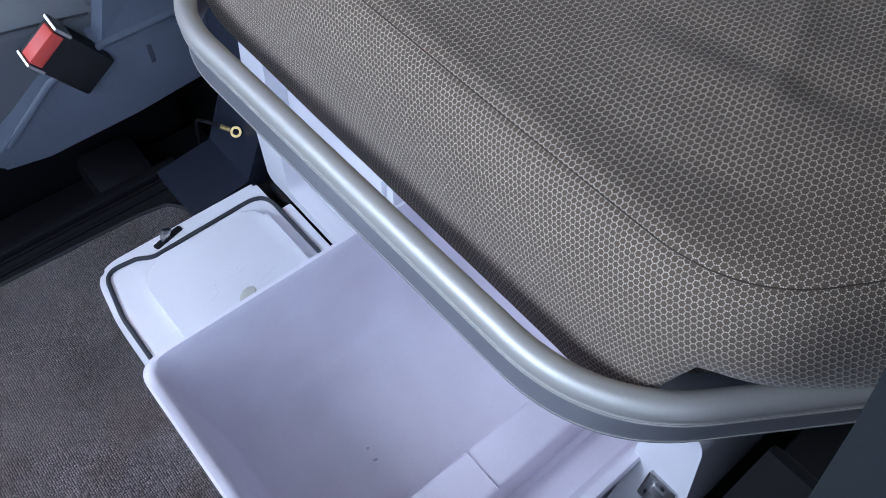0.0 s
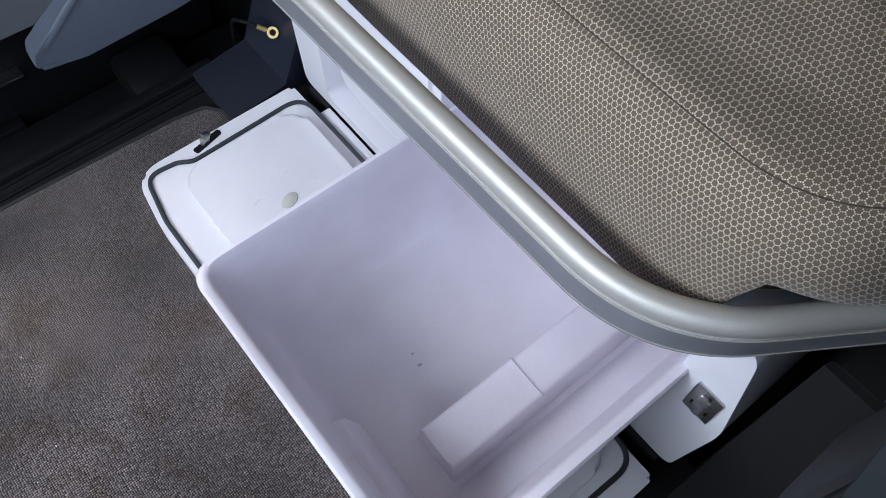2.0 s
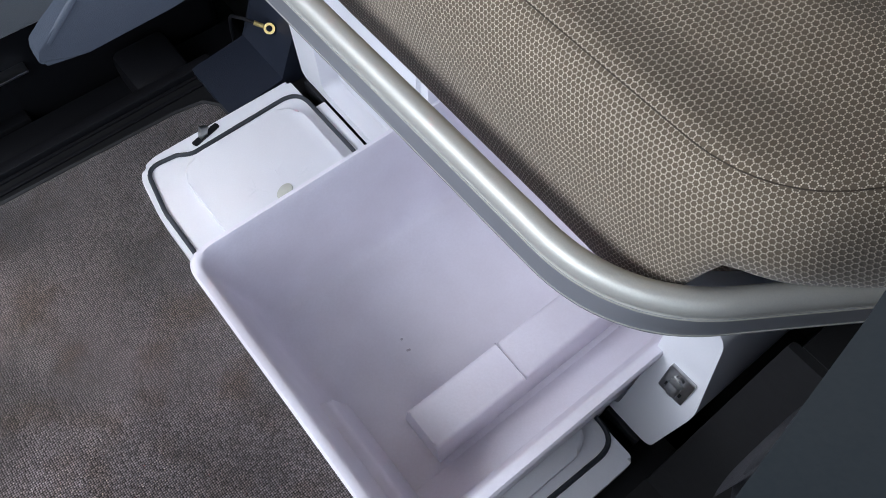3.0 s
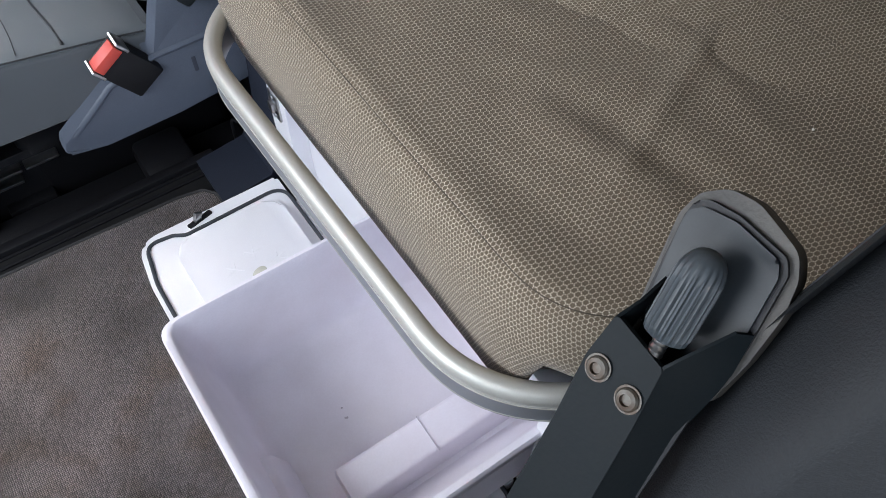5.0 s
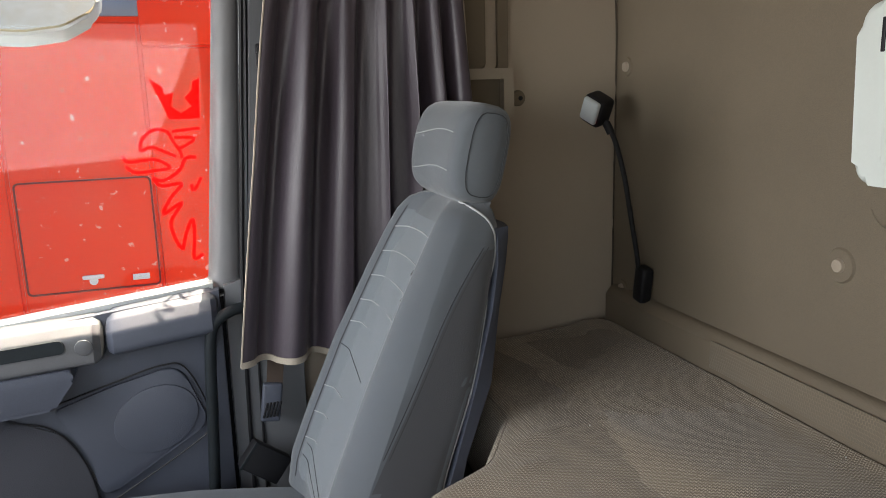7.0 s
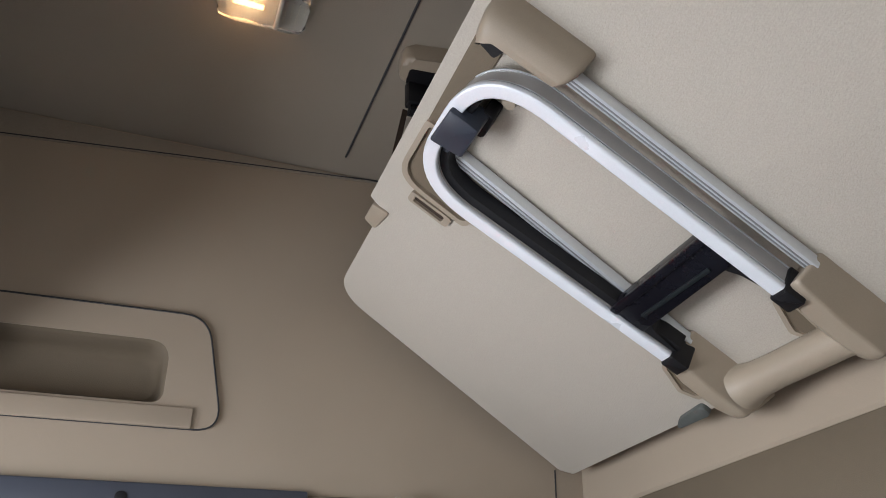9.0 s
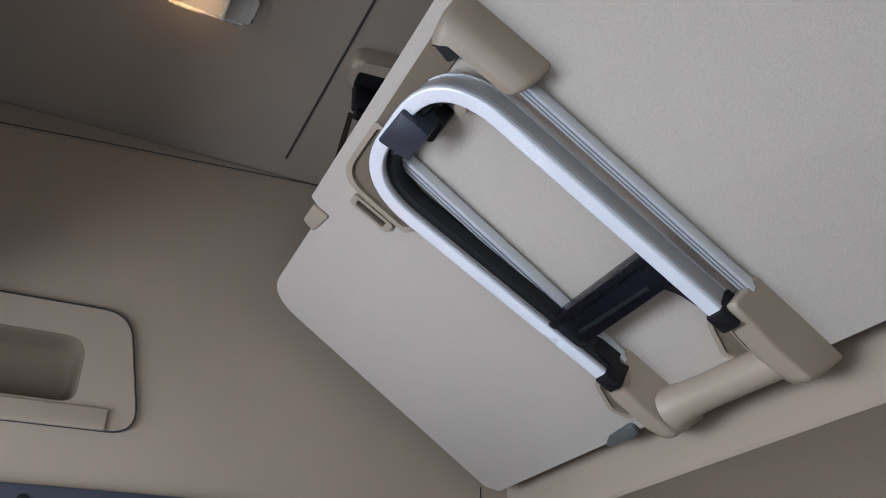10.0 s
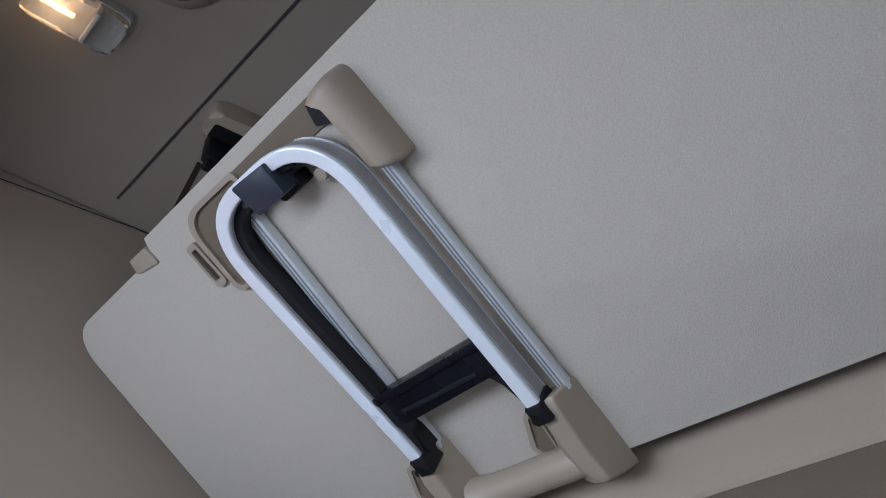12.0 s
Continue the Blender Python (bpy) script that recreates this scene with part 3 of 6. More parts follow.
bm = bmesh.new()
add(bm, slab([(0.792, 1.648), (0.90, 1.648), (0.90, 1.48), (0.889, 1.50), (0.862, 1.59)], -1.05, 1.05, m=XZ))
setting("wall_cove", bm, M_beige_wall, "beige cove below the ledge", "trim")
bm = tube([(0.704, 1.044, 1.66), (0.704, 1.034, 1.76)], 0.002, 5)
setting("ledge_joint", bm, M_seam, "upright joint in the beige ledge", "trim")

# plain closing shell on the driver's side and in front
bm = box(-1.4, 0.893, -1.15, -1.05, -0.2, 0.30)
add(bm, box(-1.4, 0.893, -1.15, -1.05, 1.58, 2.5))
add(bm, box(-0.06, 0.893, -1.15, -1.05, 0.30, 1.58))
add(bm, box(-1.4, -1.15, -1.15, -1.05, 0.30, 1.58))
setting("wall_driver_side", bm, M_beige_wall, "lined wall on the driver's side with its open doorway", "wall")
bm = box(-1.46, -1.4, -1.15, 1.15, -0.2, 0.86)
# Unseen overhead block added to keep windscreen light off the upper wall.
add(bm, box(-1.46, -0.78, -1.15, 1.0, 1.80, 2.495))
setting("wall_front", bm, M_blue_dark, "dark dashboard wall below the windscreen opening, with an added overhead light-blocking box", "wall")
setting("roof", box(-1.46, 0.98, -1.15, 1.15, 2.565, 2.6), M_beige, "cab roof above the headlining", "roof")

# ---- passenger door, pillar, window ----
door = setting("door_1", slab([(-1.4, -0.14), (-0.118, -0.14), (-0.118, 0.843), (-1.4, 0.705)], 1.015, 1.09, 0.004, m=XZ), M_blue_dark,
               "closed passenger door with blue-grey trim", "door")


def sloped(x0, x1, z0, z1, prof, n=12, end=0.02):
    """A ledge with a sloping top: profile (y, z) carried along x, drawn in at its ends."""
    rings = []
    for i in range(n + 1):
        t = 0.5 - 0.5 * math.cos(math.pi * i / n)
        x = x0 + (x1 - x0) * t
        e = min(1.0, min(x - x0, x1 - x) / end) if end else 1.0
        e = 0.55 + 0.45 * math.sqrt(max(0.0, 1 - (1 - e) ** 2))
        rings.append([(x, 1.03 + (y - 1.03) * e, z0 + (z1 - z0) * t + (z + 0.05) * e - 0.05) for y, z in prof])
    return loft(rings)


part("sill_ledge", sloped(-0.352, -0.124, 0.822, 0.848, fillet([(1.045, 0.004), (0.992, -0.016), (0.968, -0.038), (0.964, -0.085), (1.03, -0.10)], [0, 0.02, 0.018, 0.02, 0], 5)), M_blue_dark, door,
     "padded dark ledge below the window")
part("sill_strip", slab([(-1.4, 0.705), (-0.13, 0.841), (-0.13, 0.855), (-1.4, 0.719)], 1.035, 1.085, 0.003, m=XZ), M_pale, door, "pale strip along the window sill")
hp = part("handle_panel", sloped(-1.4, -0.357, 0.745, 0.812, fillet([(1.04, 0.008), (0.99, -0.006), (0.966, -0.022), (0.961, -0.085), (1.03, -0.092)], [0, 0.02, 0.014, 0.012, 0], 5), 24),
          M_silver, door, "silver-grey handle panel")
part("handle_slot", slab(fillet([(-0.9, 0.728), (-0.425, 0.757), (-0.43, 0.785), (-0.9, 0.756)], 0.013, 5), 0.9605, 0.97, m=XZ), M_anthracite, hp, "long finger slot")
part("button", rod((-0.392, 0.964, 0.764), (-0.392, 0.9595, 0.764), 0.017, 20, 0.002), M_silver, hp, "round lock button")
part("pull_handle", slab(fillet([(-1.4, 0.585), (-0.46, 0.640), (-0.415, 0.70), (-0.42, 0.722), (-1.4, 0.662)], [0, 0.03, 0.02, 0.01, 0], 5), 0.955, 1.02, 0.005, 3, m=XZ), M_blue_dark, door,
     "blue-grey pull handle")
sp = part("speaker_panel", slab(fillet([(-0.47, 0.62), (-0.36, 0.655), (-0.215, 0.69), (-0.162, 0.545), (-0.40, 0.40), (-0.41, 0.50)], [0.01, 0.05, 0.05, 0.03, 0.03, 0.06], 6), 1.006, 1.02, 0.005, 3, m=XZ),
          M_blue_dark, door, "moulded blue-grey speaker panel")
part("speaker_grille", slab([(-0.272 + 0.088 * math.cos(a * 0.2618), 0.572 + 0.075 * math.sin(a * 0.2618) + 0.15 * 0.088 * math.cos(a * 0.2618)) for a in range(24)], 1.002, 1.008, 0.002, m=XZ),
     M_blue_dark, sp, "oval perforated speaker grille")
part("cloth_insert", slab(fillet([(-1.4, 0.57), (-0.56, 0.615), (-0.45, 0.56), (-0.405, 0.45), (-0.40, 0.20), (-1.4, 0.15)], [0, 0.05, 0.08, 0.08, 0.02, 0], 6), 1.008, 1.02, 0.004, m=XZ), M_door_cloth,
     door, "dark cloth insert")
part("insert_groove", tube(smooth_path([(-0.56, 1.006, 0.612), (-0.47, 1.005, 0.575), (-0.415, 1.005, 0.47), (-0.398, 1.005, 0.30), (-0.397, 1.005, 0.2)]), 0.002, 6), M_black, door)
part("speaker_groove", tube(smooth_path([(-0.47, 1.007, 0.632), (-0.36, 1.005, 0.664), (-0.25, 1.005, 0.692), (-0.20, 1.005, 0.675), (-0.158, 1.005, 0.56), (-0.18, 1.005, 0.515), (-0.40, 1.005, 0.385)]), 0.002, 6), M_black, door)
whole("grab_handle", tube(smooth_path([(-0.06, 0.992, 0.805), (-0.10, 0.985, 0.80), (-0.135, 0.982, 0.775), (-0.148, 0.982, 0.72), (-0.157, 0.982, 0.55), (-0.166, 0.985, 0.38), (-0.168, 1.0, 0.30)]), 0.0125, 12, up=(0, 1, 0)),
             M_anthracite, "curved dark plastic grab handle beside the door", "grab handle")
setting("pillar_trim", slab([(-0.108, -0.14), (0.056, -0.14), (0.056, 1.575), (0.000, 1.575), (-0.050, 0.86), (-0.108, 0.85)], 1.03, 1.15, 0.004, m=XZ), M_pillar, "dark blue-grey trim of the door pillar", "pillar")
bm = tube(smooth_path([(-0.080, 1.026, 0.20), (-0.076, 1.026, 0.55), (-0.068, 1.026, 0.83), (-0.048, 1.027, 1.12), (-0.020, 1.030, 1.50)]), 0.0045, 8, up=(0, 1, 0))
add(bm, tube([(-0.052, 1.027, 0.20), (-0.044, 1.027, 0.83)], 0.003, 8, up=(0, 1, 0)))
add(bm, slab([(-0.13, -0.2), (0.06, -0.2), (0.06, 1.6), (-0.02, 1.6), (-0.075, 0.845), (-0.13, 0.83)], 1.102, 1.15, m=XZ))
setting("door_seal", bm, M_black, "black rubber seal along the pillar", "seal")
setting("header", box(-1.4, 0.054, 1.018, 1.07, 1.592, 1.668, 0.005), M_blue_dark, "dark blue-grey panel above the door window", "panel")
setting("header_plug", rod((-0.337, 1.02, 1.636), (-0.337, 1.014, 1.636), 0.0125, 20, 0.002), M_black, "round black plug in the header panel", "plug")
setting("header_lower", box(-1.4, 0.052, 1.034, 1.07, 1.574, 1.589, 0.004), M_pillar, "blue-grey strip below the header", "trim")
W_in = fillet([(-1.15, 0.745), (-0.137, 0.853), (-0.074, 1.526), (-1.15, 1.534)], [0.02, 0.012, 0.065, 0.09], 10)
W_mid = fillet([(-1.20, 0.722), (-0.069, 0.836), (-0.018, 1.568), (-1.20, 1.570)], [0.02, 0.012, 0.095, 0.10], 10)
W_out = fillet([(-1.40, 0.700), (-0.055, 0.829), (-0.004, 1.584), (-1.40, 1.586)], [0.0, 0.0, 0.095, 0.0], 10)
rings = [[(p[0] + (q[0] - p[0]) * t, y, p[1] + (q[1] - p[1]) * t) for p, q in zip(W_in, W_mid)] for t, y in ((0.0, 1.096), (0.03, 1.074), (0.14, 1.057), (0.34, 1.047), (0.62, 1.043), (0.88, 1.047), (1.0, 1.056), (1.0, 1.096))]
win = setting("window_1", loft(rings, caps=False), M_frame, "passenger door window with padded dark grey frame", "window", sharp=60)
part("window_frame", frame_slab(W_out, W_mid, 1.046, 1.10, XZ), M_pillar, win)
part("seal", tube([(x, 1.046, z) for x, z in W_mid], 0.0045, 8, up=(0, 1, 0), closed=True), M_black, win, "black rubber window seal")
part("bright_line", tube([(x * 0.995 - 0.001, 1.042, z - 0.009) for x, z in W_mid], 0.0018, 6, up=(0, 1, 0), closed=True), M_pale, win, "pale edge of the seal")
corner = [(-0.099 + 0.096 * math.cos(a * 0.1571), 1.489 + 0.096 * math.sin(a * 0.1571)) for a in range(11)]
setting("frame_corner", slab([(0.004, 1.488)] + corner + [(-0.099, 1.592), (0.004, 1.592)], 1.060, 1.092, m=XZ), M_pillar, "dark grey corner between window frame and pillar", "trim")
pane = part("pane", slab(W_in, 1.078, 1.082, m=XZ), M_glass, win, "clear side window glass")
pane.visible_shadow = False


# red foil picture on the inside of the glass: a notched block above, curled strokes below
def foil(cx, cy):
    px, py = 160 + cx / 2.71, 100 + cy / 2.71
    return (-0.217 + (px - 265) * 0.00106 - (py - 142) * 0.00009, 1.292 - (py - 142) * 0.00123)


bm = bmesh.new()
crown = [(275, 105), (345, 150), (355, 185), (400, 175), (385, 235), (440, 270), (495, 240), (458, 200), (495, 165), (500, 125), (535, 112), (536, 297), (378, 297), (350, 240)]
add(bm, slab([foil(*p) for p in crown], 1.0750, 1.0770, m=XZ))
strokes = [([(225, 440), (232, 390), (290, 345), (360, 350), (395, 400), (430, 445), (440, 480)], 0.0032),
           ([(225, 440), (280, 420), (350, 445), (410, 470)], 0.0032),
           ([(135, 455), (165, 485), (300, 480), (375, 520), (300, 530), (200, 535), (150, 505)], 0.0032),
           ([(390, 352), (535, 342)], 0.0032), ([(400, 380), (505, 388), (450, 425), (420, 430)], 0.003), ([(515, 478), (460, 480), (420, 540), (340, 580), (285, 565)], 0.0036),
           ([(285, 565), (330, 605), (435, 600), (380, 660), (335, 740), (435, 690), (375, 780), (400, 870), (435, 920)], 0.0036),
           ([(435, 920), (455, 840), (490, 775), (498, 870), (496, 965), (545, 950)], 0.0036), ([(485, 605), (500, 635), (540, 575)], 0.003)]
for pts, w in strokes:
    add(bm, sweep(smooth_path([Vector((x, 1.0760, z)) for x, z in (foil(*p) for p in pts)], 5), [(-w, -0.001), (w, -0.001), (w, 0.001), (-w, 0.001)], up=(0, 1, 0)))
whole("window_sticker", bm, M_sticker, "red foil picture of plain curls stuck on the door window", "sticker")


# ---- outside ----
tagged(part("ground", slab([(-300, -300), (300, -300), (300, 300), (-300, 300)], -1.75, -1.7), M_asphalt), "grey asphalt yard outside the truck", "ground", kind="structure")
truck = thing("red_truck", (-1.4, 4.5, -1.7), "red truck cab parked beside the door", "truck")
part("body", box(-3.0, 0.035, 3.42, 5.8, -0.9, 2.75, 0.05, 3), M_redpaint, truck)
part("door_panel", box(-2.4, -0.98, 3.405, 3.43, -0.2, 2.1, 0.012), M_redpaint, truck)
part("side_panel", box(-0.965, -0.335, 3.40, 3.43, -0.5, 1.60, 0.012), M_redpaint, truck)
part("corner_panel", box(-0.32, 0.02, 3.40, 3.43, -0.5, 1.48, 0.012), M_redpaint, truck)
part("upper_panel", box(-0.32, 0.015, 3.40, 3.43, 1.49, 1.70, 0.012), M_redpaint, truck)
part("roof_panel", box(-2.4, 0.02, 3.40, 3.43, 1.76, 2.6, 0.02), M_redpaint, truck)
part("grey_band", box(-2.4, -0.31, 3.408, 3.43, 1.625, 1.70, 0.008), M_grey_band, truck, "grey stripe")
hatch = part("hatch", box(-0.945, -0.345, 3.393, 3.41, 0.32, 0.86, 0.008), M_redpaint, truck, "red locker hatch")
part("hatch_gap", frame_slab(fillet([(-0.952, 0.313), (-0.338, 0.313), (-0.338, 0.867), (-0.952, 0.867)], 0.03), fillet([(-0.944, 0.321), (-0.346, 0.321), (-0.346, 0.859), (-0.944, 0.859)], 0.026), 3.391, 3.402, XZ), M_redpaint_dark, truck)
part("hatch_handle", box(-0.70, -0.60, 3.375, 3.396, 0.375, 0.395, 0.006), M_whitepaint, hatch, "white hatch handle")
part("hatch_lock", rod((-0.65, 3.395, 0.365), (-0.65, 3.38, 0.365), 0.02), M_whitepaint, hatch)
part("label_plate", box(-0.47, -0.39, 3.388, 3.396, 0.35, 0.38, 0.002), M_whitepaint, hatch, "small white label with grey bars")
part("wind_deflector", box(0.0, 0.022, 3.37, 3.40, 1.20, 1.42, 0.008), M_grey_band, truck)
part("side_skirt", box(-3.0, 0.03, 3.46, 5.7, -1.3, -0.95, 0.03), M_redpaint, truck)
for x in (-2.4, -0.4):
    part("wheel", rod((x, 3.5, -1.2), (x, 3.9, -1.2), 0.5, 28, 0.03), M_rubber, truck, "black tyre")
mir = thing("kerb_mirror", (-0.48, 1.35, 1.5), "kerb mirror with pale housing outside the door window", "mirror")
mo = fillet([(-0.70, 1.578), (-0.315, 1.578), (-0.325, 1.46), (-0.40, 1.415), (-0.484, 1.402), (-0.62, 1.41), (-0.70, 1.45)], [0.01, 0.02, 0.05, 0.05, 0.05, 0.05, 0.03], 5)
TILT = Matrix.Translation((0, 1.4, 1.49)) @ pose(0, 0, 0, -42, 0, 0) @ Matrix.Diagonal((1, 1, 1.35, 1)) @ Matrix.Translation((0, -1.4, -1.49))
part("housing", slab(mo, 1.405, 1.44, 0.015, 3, m=TILT @ XZ), M_pale, mir, "pale housing")
part("mirror_glass", slab([(x * 0.95 - 0.024, 1.49 + (z - 1.49) * 0.9) for x, z in mo], 1.398, 1.407, m=TILT @ XZ), M_mirror, mir, "mirror glass")
part("mirror_arm", tube([(-0.69, 1.46, 1.575), (-0.74, 1.40, 1.62), (-0.78, 1.17, 1.70)], 0.016, 10), M_black, mir)

# ---- floor things ----
cp = slab(fillet([(-1.38, -0.98), (0.022, -0.98), (0.022, 0.492), (-1.38, 0.528)], [0, 0.02, 0.06, 0], 8), -0.008, 0.0, 0.003)
carpet = thing("carpet", (-0.4, -0.2, -0.008), "worn grey-brown looped carpet mat on the tunnel floor", "carpet")
part("carpet_mat", cp, M_carpet, carpet)
part("edge_binding", tube([(-1.38, 0.530, -0.003), (-0.3, 0.503, -0.003), (-0.05, 0.494, -0.003), (0.0, 0.485, -0.003), (0.02, 0.46, -0.003), (0.024, 0.40, -0.003)], 0.006, 8), M_rubber, carpet, "dark sewn edge")
ring = thing("cable_lug", (0.15, 0.49, 0.0), "brass ring cable lug hanging on a dark cable", "cable")
LUG = facing((0.150, 0.484, 0.076), (-0.30, -0.66, 0.68))
part("lug", loft([[LUG @ Vector((r * math.cos(a * 0.393), r * math.sin(a * 0.393), h)) for a in range(16)] for r, h in ((0.0098, 0.0), (0.0094, 0.0018), (0.0056, 0.0018), (0.0050, 0.0), (0.0056, -0.0018), (0.0094, -0.0018), (0.0098, 0.0))], caps=False), M_brass, ring)
part("crimp", rod((0.143, 0.490, 0.081), (0.132, 0.499, 0.089), 0.0040, 10), M_brass, ring)
part("cable", tube(smooth_path([(0.132, 0.499, 0.089), (0.116, 0.520, 0.094), (0.112, 0.555, 0.06), (0.12, 0.60, -0.10)]), 0.003, 8), M_black, ring)

AISLE = Vector((-0.165, -0.65, 1.255))


def outward(bm, k=1.09):
    """Carries a piece away from the aisle, growing with its distance."""
    for v in bm.verts:
        v.co = AISLE + (v.co - AISLE) * k
        v.co.z = max(v.co.z, -0.139)
    return bm


# seat rails and floor parts in the passenger footwell
rails = thing("seat_rail", (-0.2, 0.66, -0.14), "black seat rail with worn steel slides on the footwell floor", "seat rail")
part("rail_body", box(-0.42, 0.16, 0.62, 0.70, -0.14, -0.07, 0.006), M_black, rails)
part("riser", outward(box(-0.40, -0.16, 0.625, 0.66, -0.08, 0.14, 0.006)), M_black, rails)
part("slide", outward(box(-0.34, -0.268, 0.600, 0.625, 0.117, 0.123, 0.002)), M_steel, rails, "worn steel slide")
part("slide", outward(box(-0.34, -0.275, 0.600, 0.625, 0.092, 0.098, 0.002)), M_steel, rails, "worn steel slide")
part("slide", outward(box(-0.262, -0.20, 0.600, 0.625, 0.117, 0.122, 0.002)), M_steel, rails, "worn steel slide")
part("lower_block", outward(box(-0.33, -0.24, 0.60, 0.626, -0.03, 0.035, 0.004)), M_black, rails)
part("lower_edge", outward(box(-0.33, -0.25, 0.598, 0.602, 0.0, 0.004, 0.001)), M_anthracite, rails)
part("stop", outward(box(-0.30, -0.16, 0.585, 0.60, -0.085, -0.075, 0.002)), M_anthracite, rails)
part("foot", box(-0.076, 0.03, 0.585, 0.70, -0.14, -0.012, 0.015), M_black, rails, "black plastic foot cap")
part("foot_edge", tube([(-0.076, 0.583, -0.024), (-0.03, 0.583, -0.016), (0.025, 0.583, -0.014)], 0.0025, 6), M_anthracite, rails)

# ---- fridge below the bunk ----
fridge = thing("fridge_cabinet", (0.3, 0, 0.0), "white built-in fridge cabinet below the bunk", "fridge")
f_out = fillet([(-0.404, 0.030), (0.404, 0.030), (0.418, 0.20), (0.392, 0.376), (-0.392, 0.376), (-0.418, 0.20)], [0.02, 0.02, 0.2, 0.03, 0.03, 0.2], 8)
f_in = fillet([(-0.340, 0.05), (0.340, 0.05), (0.345, 0.20), (0.338, 0.345), (-0.338, 0.345), (-0.345, 0.20)], [0.02, 0.02, 0.2, 0.04, 0.04, 0.2], 8)
part("cabinet_body", frame_slab(f_out, f_in, 0.155, 0.54, YZ), M_white, fridge)
part("back_panel", box(0.50, 0.53, -0.35, 0.35, 0.04, 0.35), M_white, fridge)
inner = slab(fillet([(0.082, 0.055), (0.342, 0.055), (0.342, 0.34), (0.082, 0.34)], 0.03), 0.185, 0.21, 0.004, m=YZ)
ip = part("inner_door", inner, M_white, fridge, "white freezer flap")
part("inner_panel", slab(fillet([(0.11, 0.085), (0.315, 0.085), (0.315, 0.31), (0.11, 0.31)], 0.035), 0.178, 0.19, 0.004, 3, m=YZ), M_white, ip)
part("divider", box(0.165, 0.5, 0.068, 0.082, 0.05, 0.34, 0.003), M_white, fridge)
for s in (-1, 1):
    pl = part("latch_plate", slab(fillet([(s * 0.383 - 0.017, 0.203), (s * 0.383 + 0.017, 0.203), (s * 0.383 + 0.017, 0.262), (s * 0.383 - 0.017, 0.262)], 0.003, 2), 0.1505, 0.156, 0.001, m=YZ), M_steel, fridge, "bright steel latch plate")
    part("catch", box(0.143, 0.152, s * 0.383 - 0.008, s * 0.383 + 0.008, 0.222, 0.244, 0.002), M_steel, pl)
    part("catch_hole", box(0.1492, 0.1515, s * 0.383 - 0.011, s * 0.383 + 0.011, 0.219, 0.226), M_black, pl)
    for z in (0.211, 0.254):
        part("screw", lathe([(0.0001, 0), (0.0055, 0), (0.0045, 0.003), (0.0001, 0.004)], 12, facing((0.151, s * 0.383, z), (-1, 0, 0))), M_steel, pl)

l_o = fillet([(-0.172, -0.300), (-0.158, -0.405), (0.128, -0.405), (0.128, 0.405), (-0.158, 0.405), (-0.172, 0.300)], [0.15, 0.050, 0.012, 0.012, 0.050, 0.15], 10)
lid = part("lid", slab(l_o, 0.002, 0.034, 0.006, 3), M_white, fridge, "white lid folded down on the carpet")
g_o = fillet([(-0.161, -0.300), (-0.146, -0.390), (-0.096, -0.384), (-0.075, -0.371), (0.127, -0.375), (0.130, 0.0), (0.127, 0.375), (-0.075, 0.371), (-0.096, 0.384), (-0.146, 0.390), (-0.161, 0.300)], [0.15, 0.040, 0.02, 0.03, 0.035, 0.01, 0.035, 0.03, 0.02, 0.040, 0.15], 8)
part("gasket", tube([(x, y, 0.036) for x, y in g_o], 0.0036, 8, closed=True), M_gasket, lid, "dark rubber gasket")
p_o = fillet([(-0.108, -0.356), (0.104, -0.356), (0.104, 0.356), (-0.108, 0.356)], 0.045, 8)
part("inner_plate", slab(p_o, 0.030, 0.050, 0.007, 3), M_white, lid, "raised white inner plate")
# Clear droplet-like blob on the lid, drawn as a flat pale oval.
part("drop_bump", lathe([(0.0001, 0), (0.0155, 0), (0.0150, 0.0012), (0.0115, 0.0024), (0.0001, 0.003)], 24, Matrix.Translation((-0.002, 0.211, 0.050)) @ pose(0, 0, 0, 0, 0, 25) @ Matrix.Diagonal((1.0, 0.66, 1, 1))), M_drop, lid, "pale oval drop-like bump")
bm = bmesh.new()
for a in range(6):
    c, s = math.cos(a * 1.047 + 0.3), math.sin(a * 1.047 + 0.3)
    o = Vector((-0.002, 0.211, 0.0500))
    add(bm, tube([o + Vector((c, s, 0)) * 0.026, o + Vector((c, s, 0)) * 0.062], 0.0005, 5))
    for sg in (-1, 1):
        b0 = o + Vector((c, s, 0)) * 0.044
        add(bm, tube([b0, b0 + Vector((c * 0.5 - sg * s * 0.86, s * 0.5 + sg * c * 0.86, 0)) * 0.018], 0.0005, 5))
part("snowflake_relief", bm, M_white, lid, "moulded snowflake mark")
part("latch_slot", slab(fillet([(-0.062, 0.380), (-0.012, 0.392), (-0.014, 0.403), (-0.066, 0.391)], 0.004, 3), 0.030, 0.0355), M_black, lid, "dark latch slot")
part("latch_hook", slab(fillet([(-0.009, 0.0), (0.007, 0.0), (0.006, 0.008), (0.013, 0.016), (-0.002, 0.024), (-0.006, 0.011)], 0.002, 3), -0.004, 0.004, 0.001, m=Matrix.Translation((-0.042, 0.392, 0.032)) @ pose(0, 0, 0, 90, 0, 12)), M_steel, lid, "bright steel latch hook")
for s in (-1, 1):
    part("hinge", box(0.1475, 0.1545, s * 0.362 - 0.028, s * 0.362 + 0.028, 0.002, 0.030, 0.002), M_black, lid, "black hinge block")
part("hinge_strip", box(0.1285, 0.1505, -0.332, 0.332, 0.002, 0.0325, 0.003), M_white, lid)

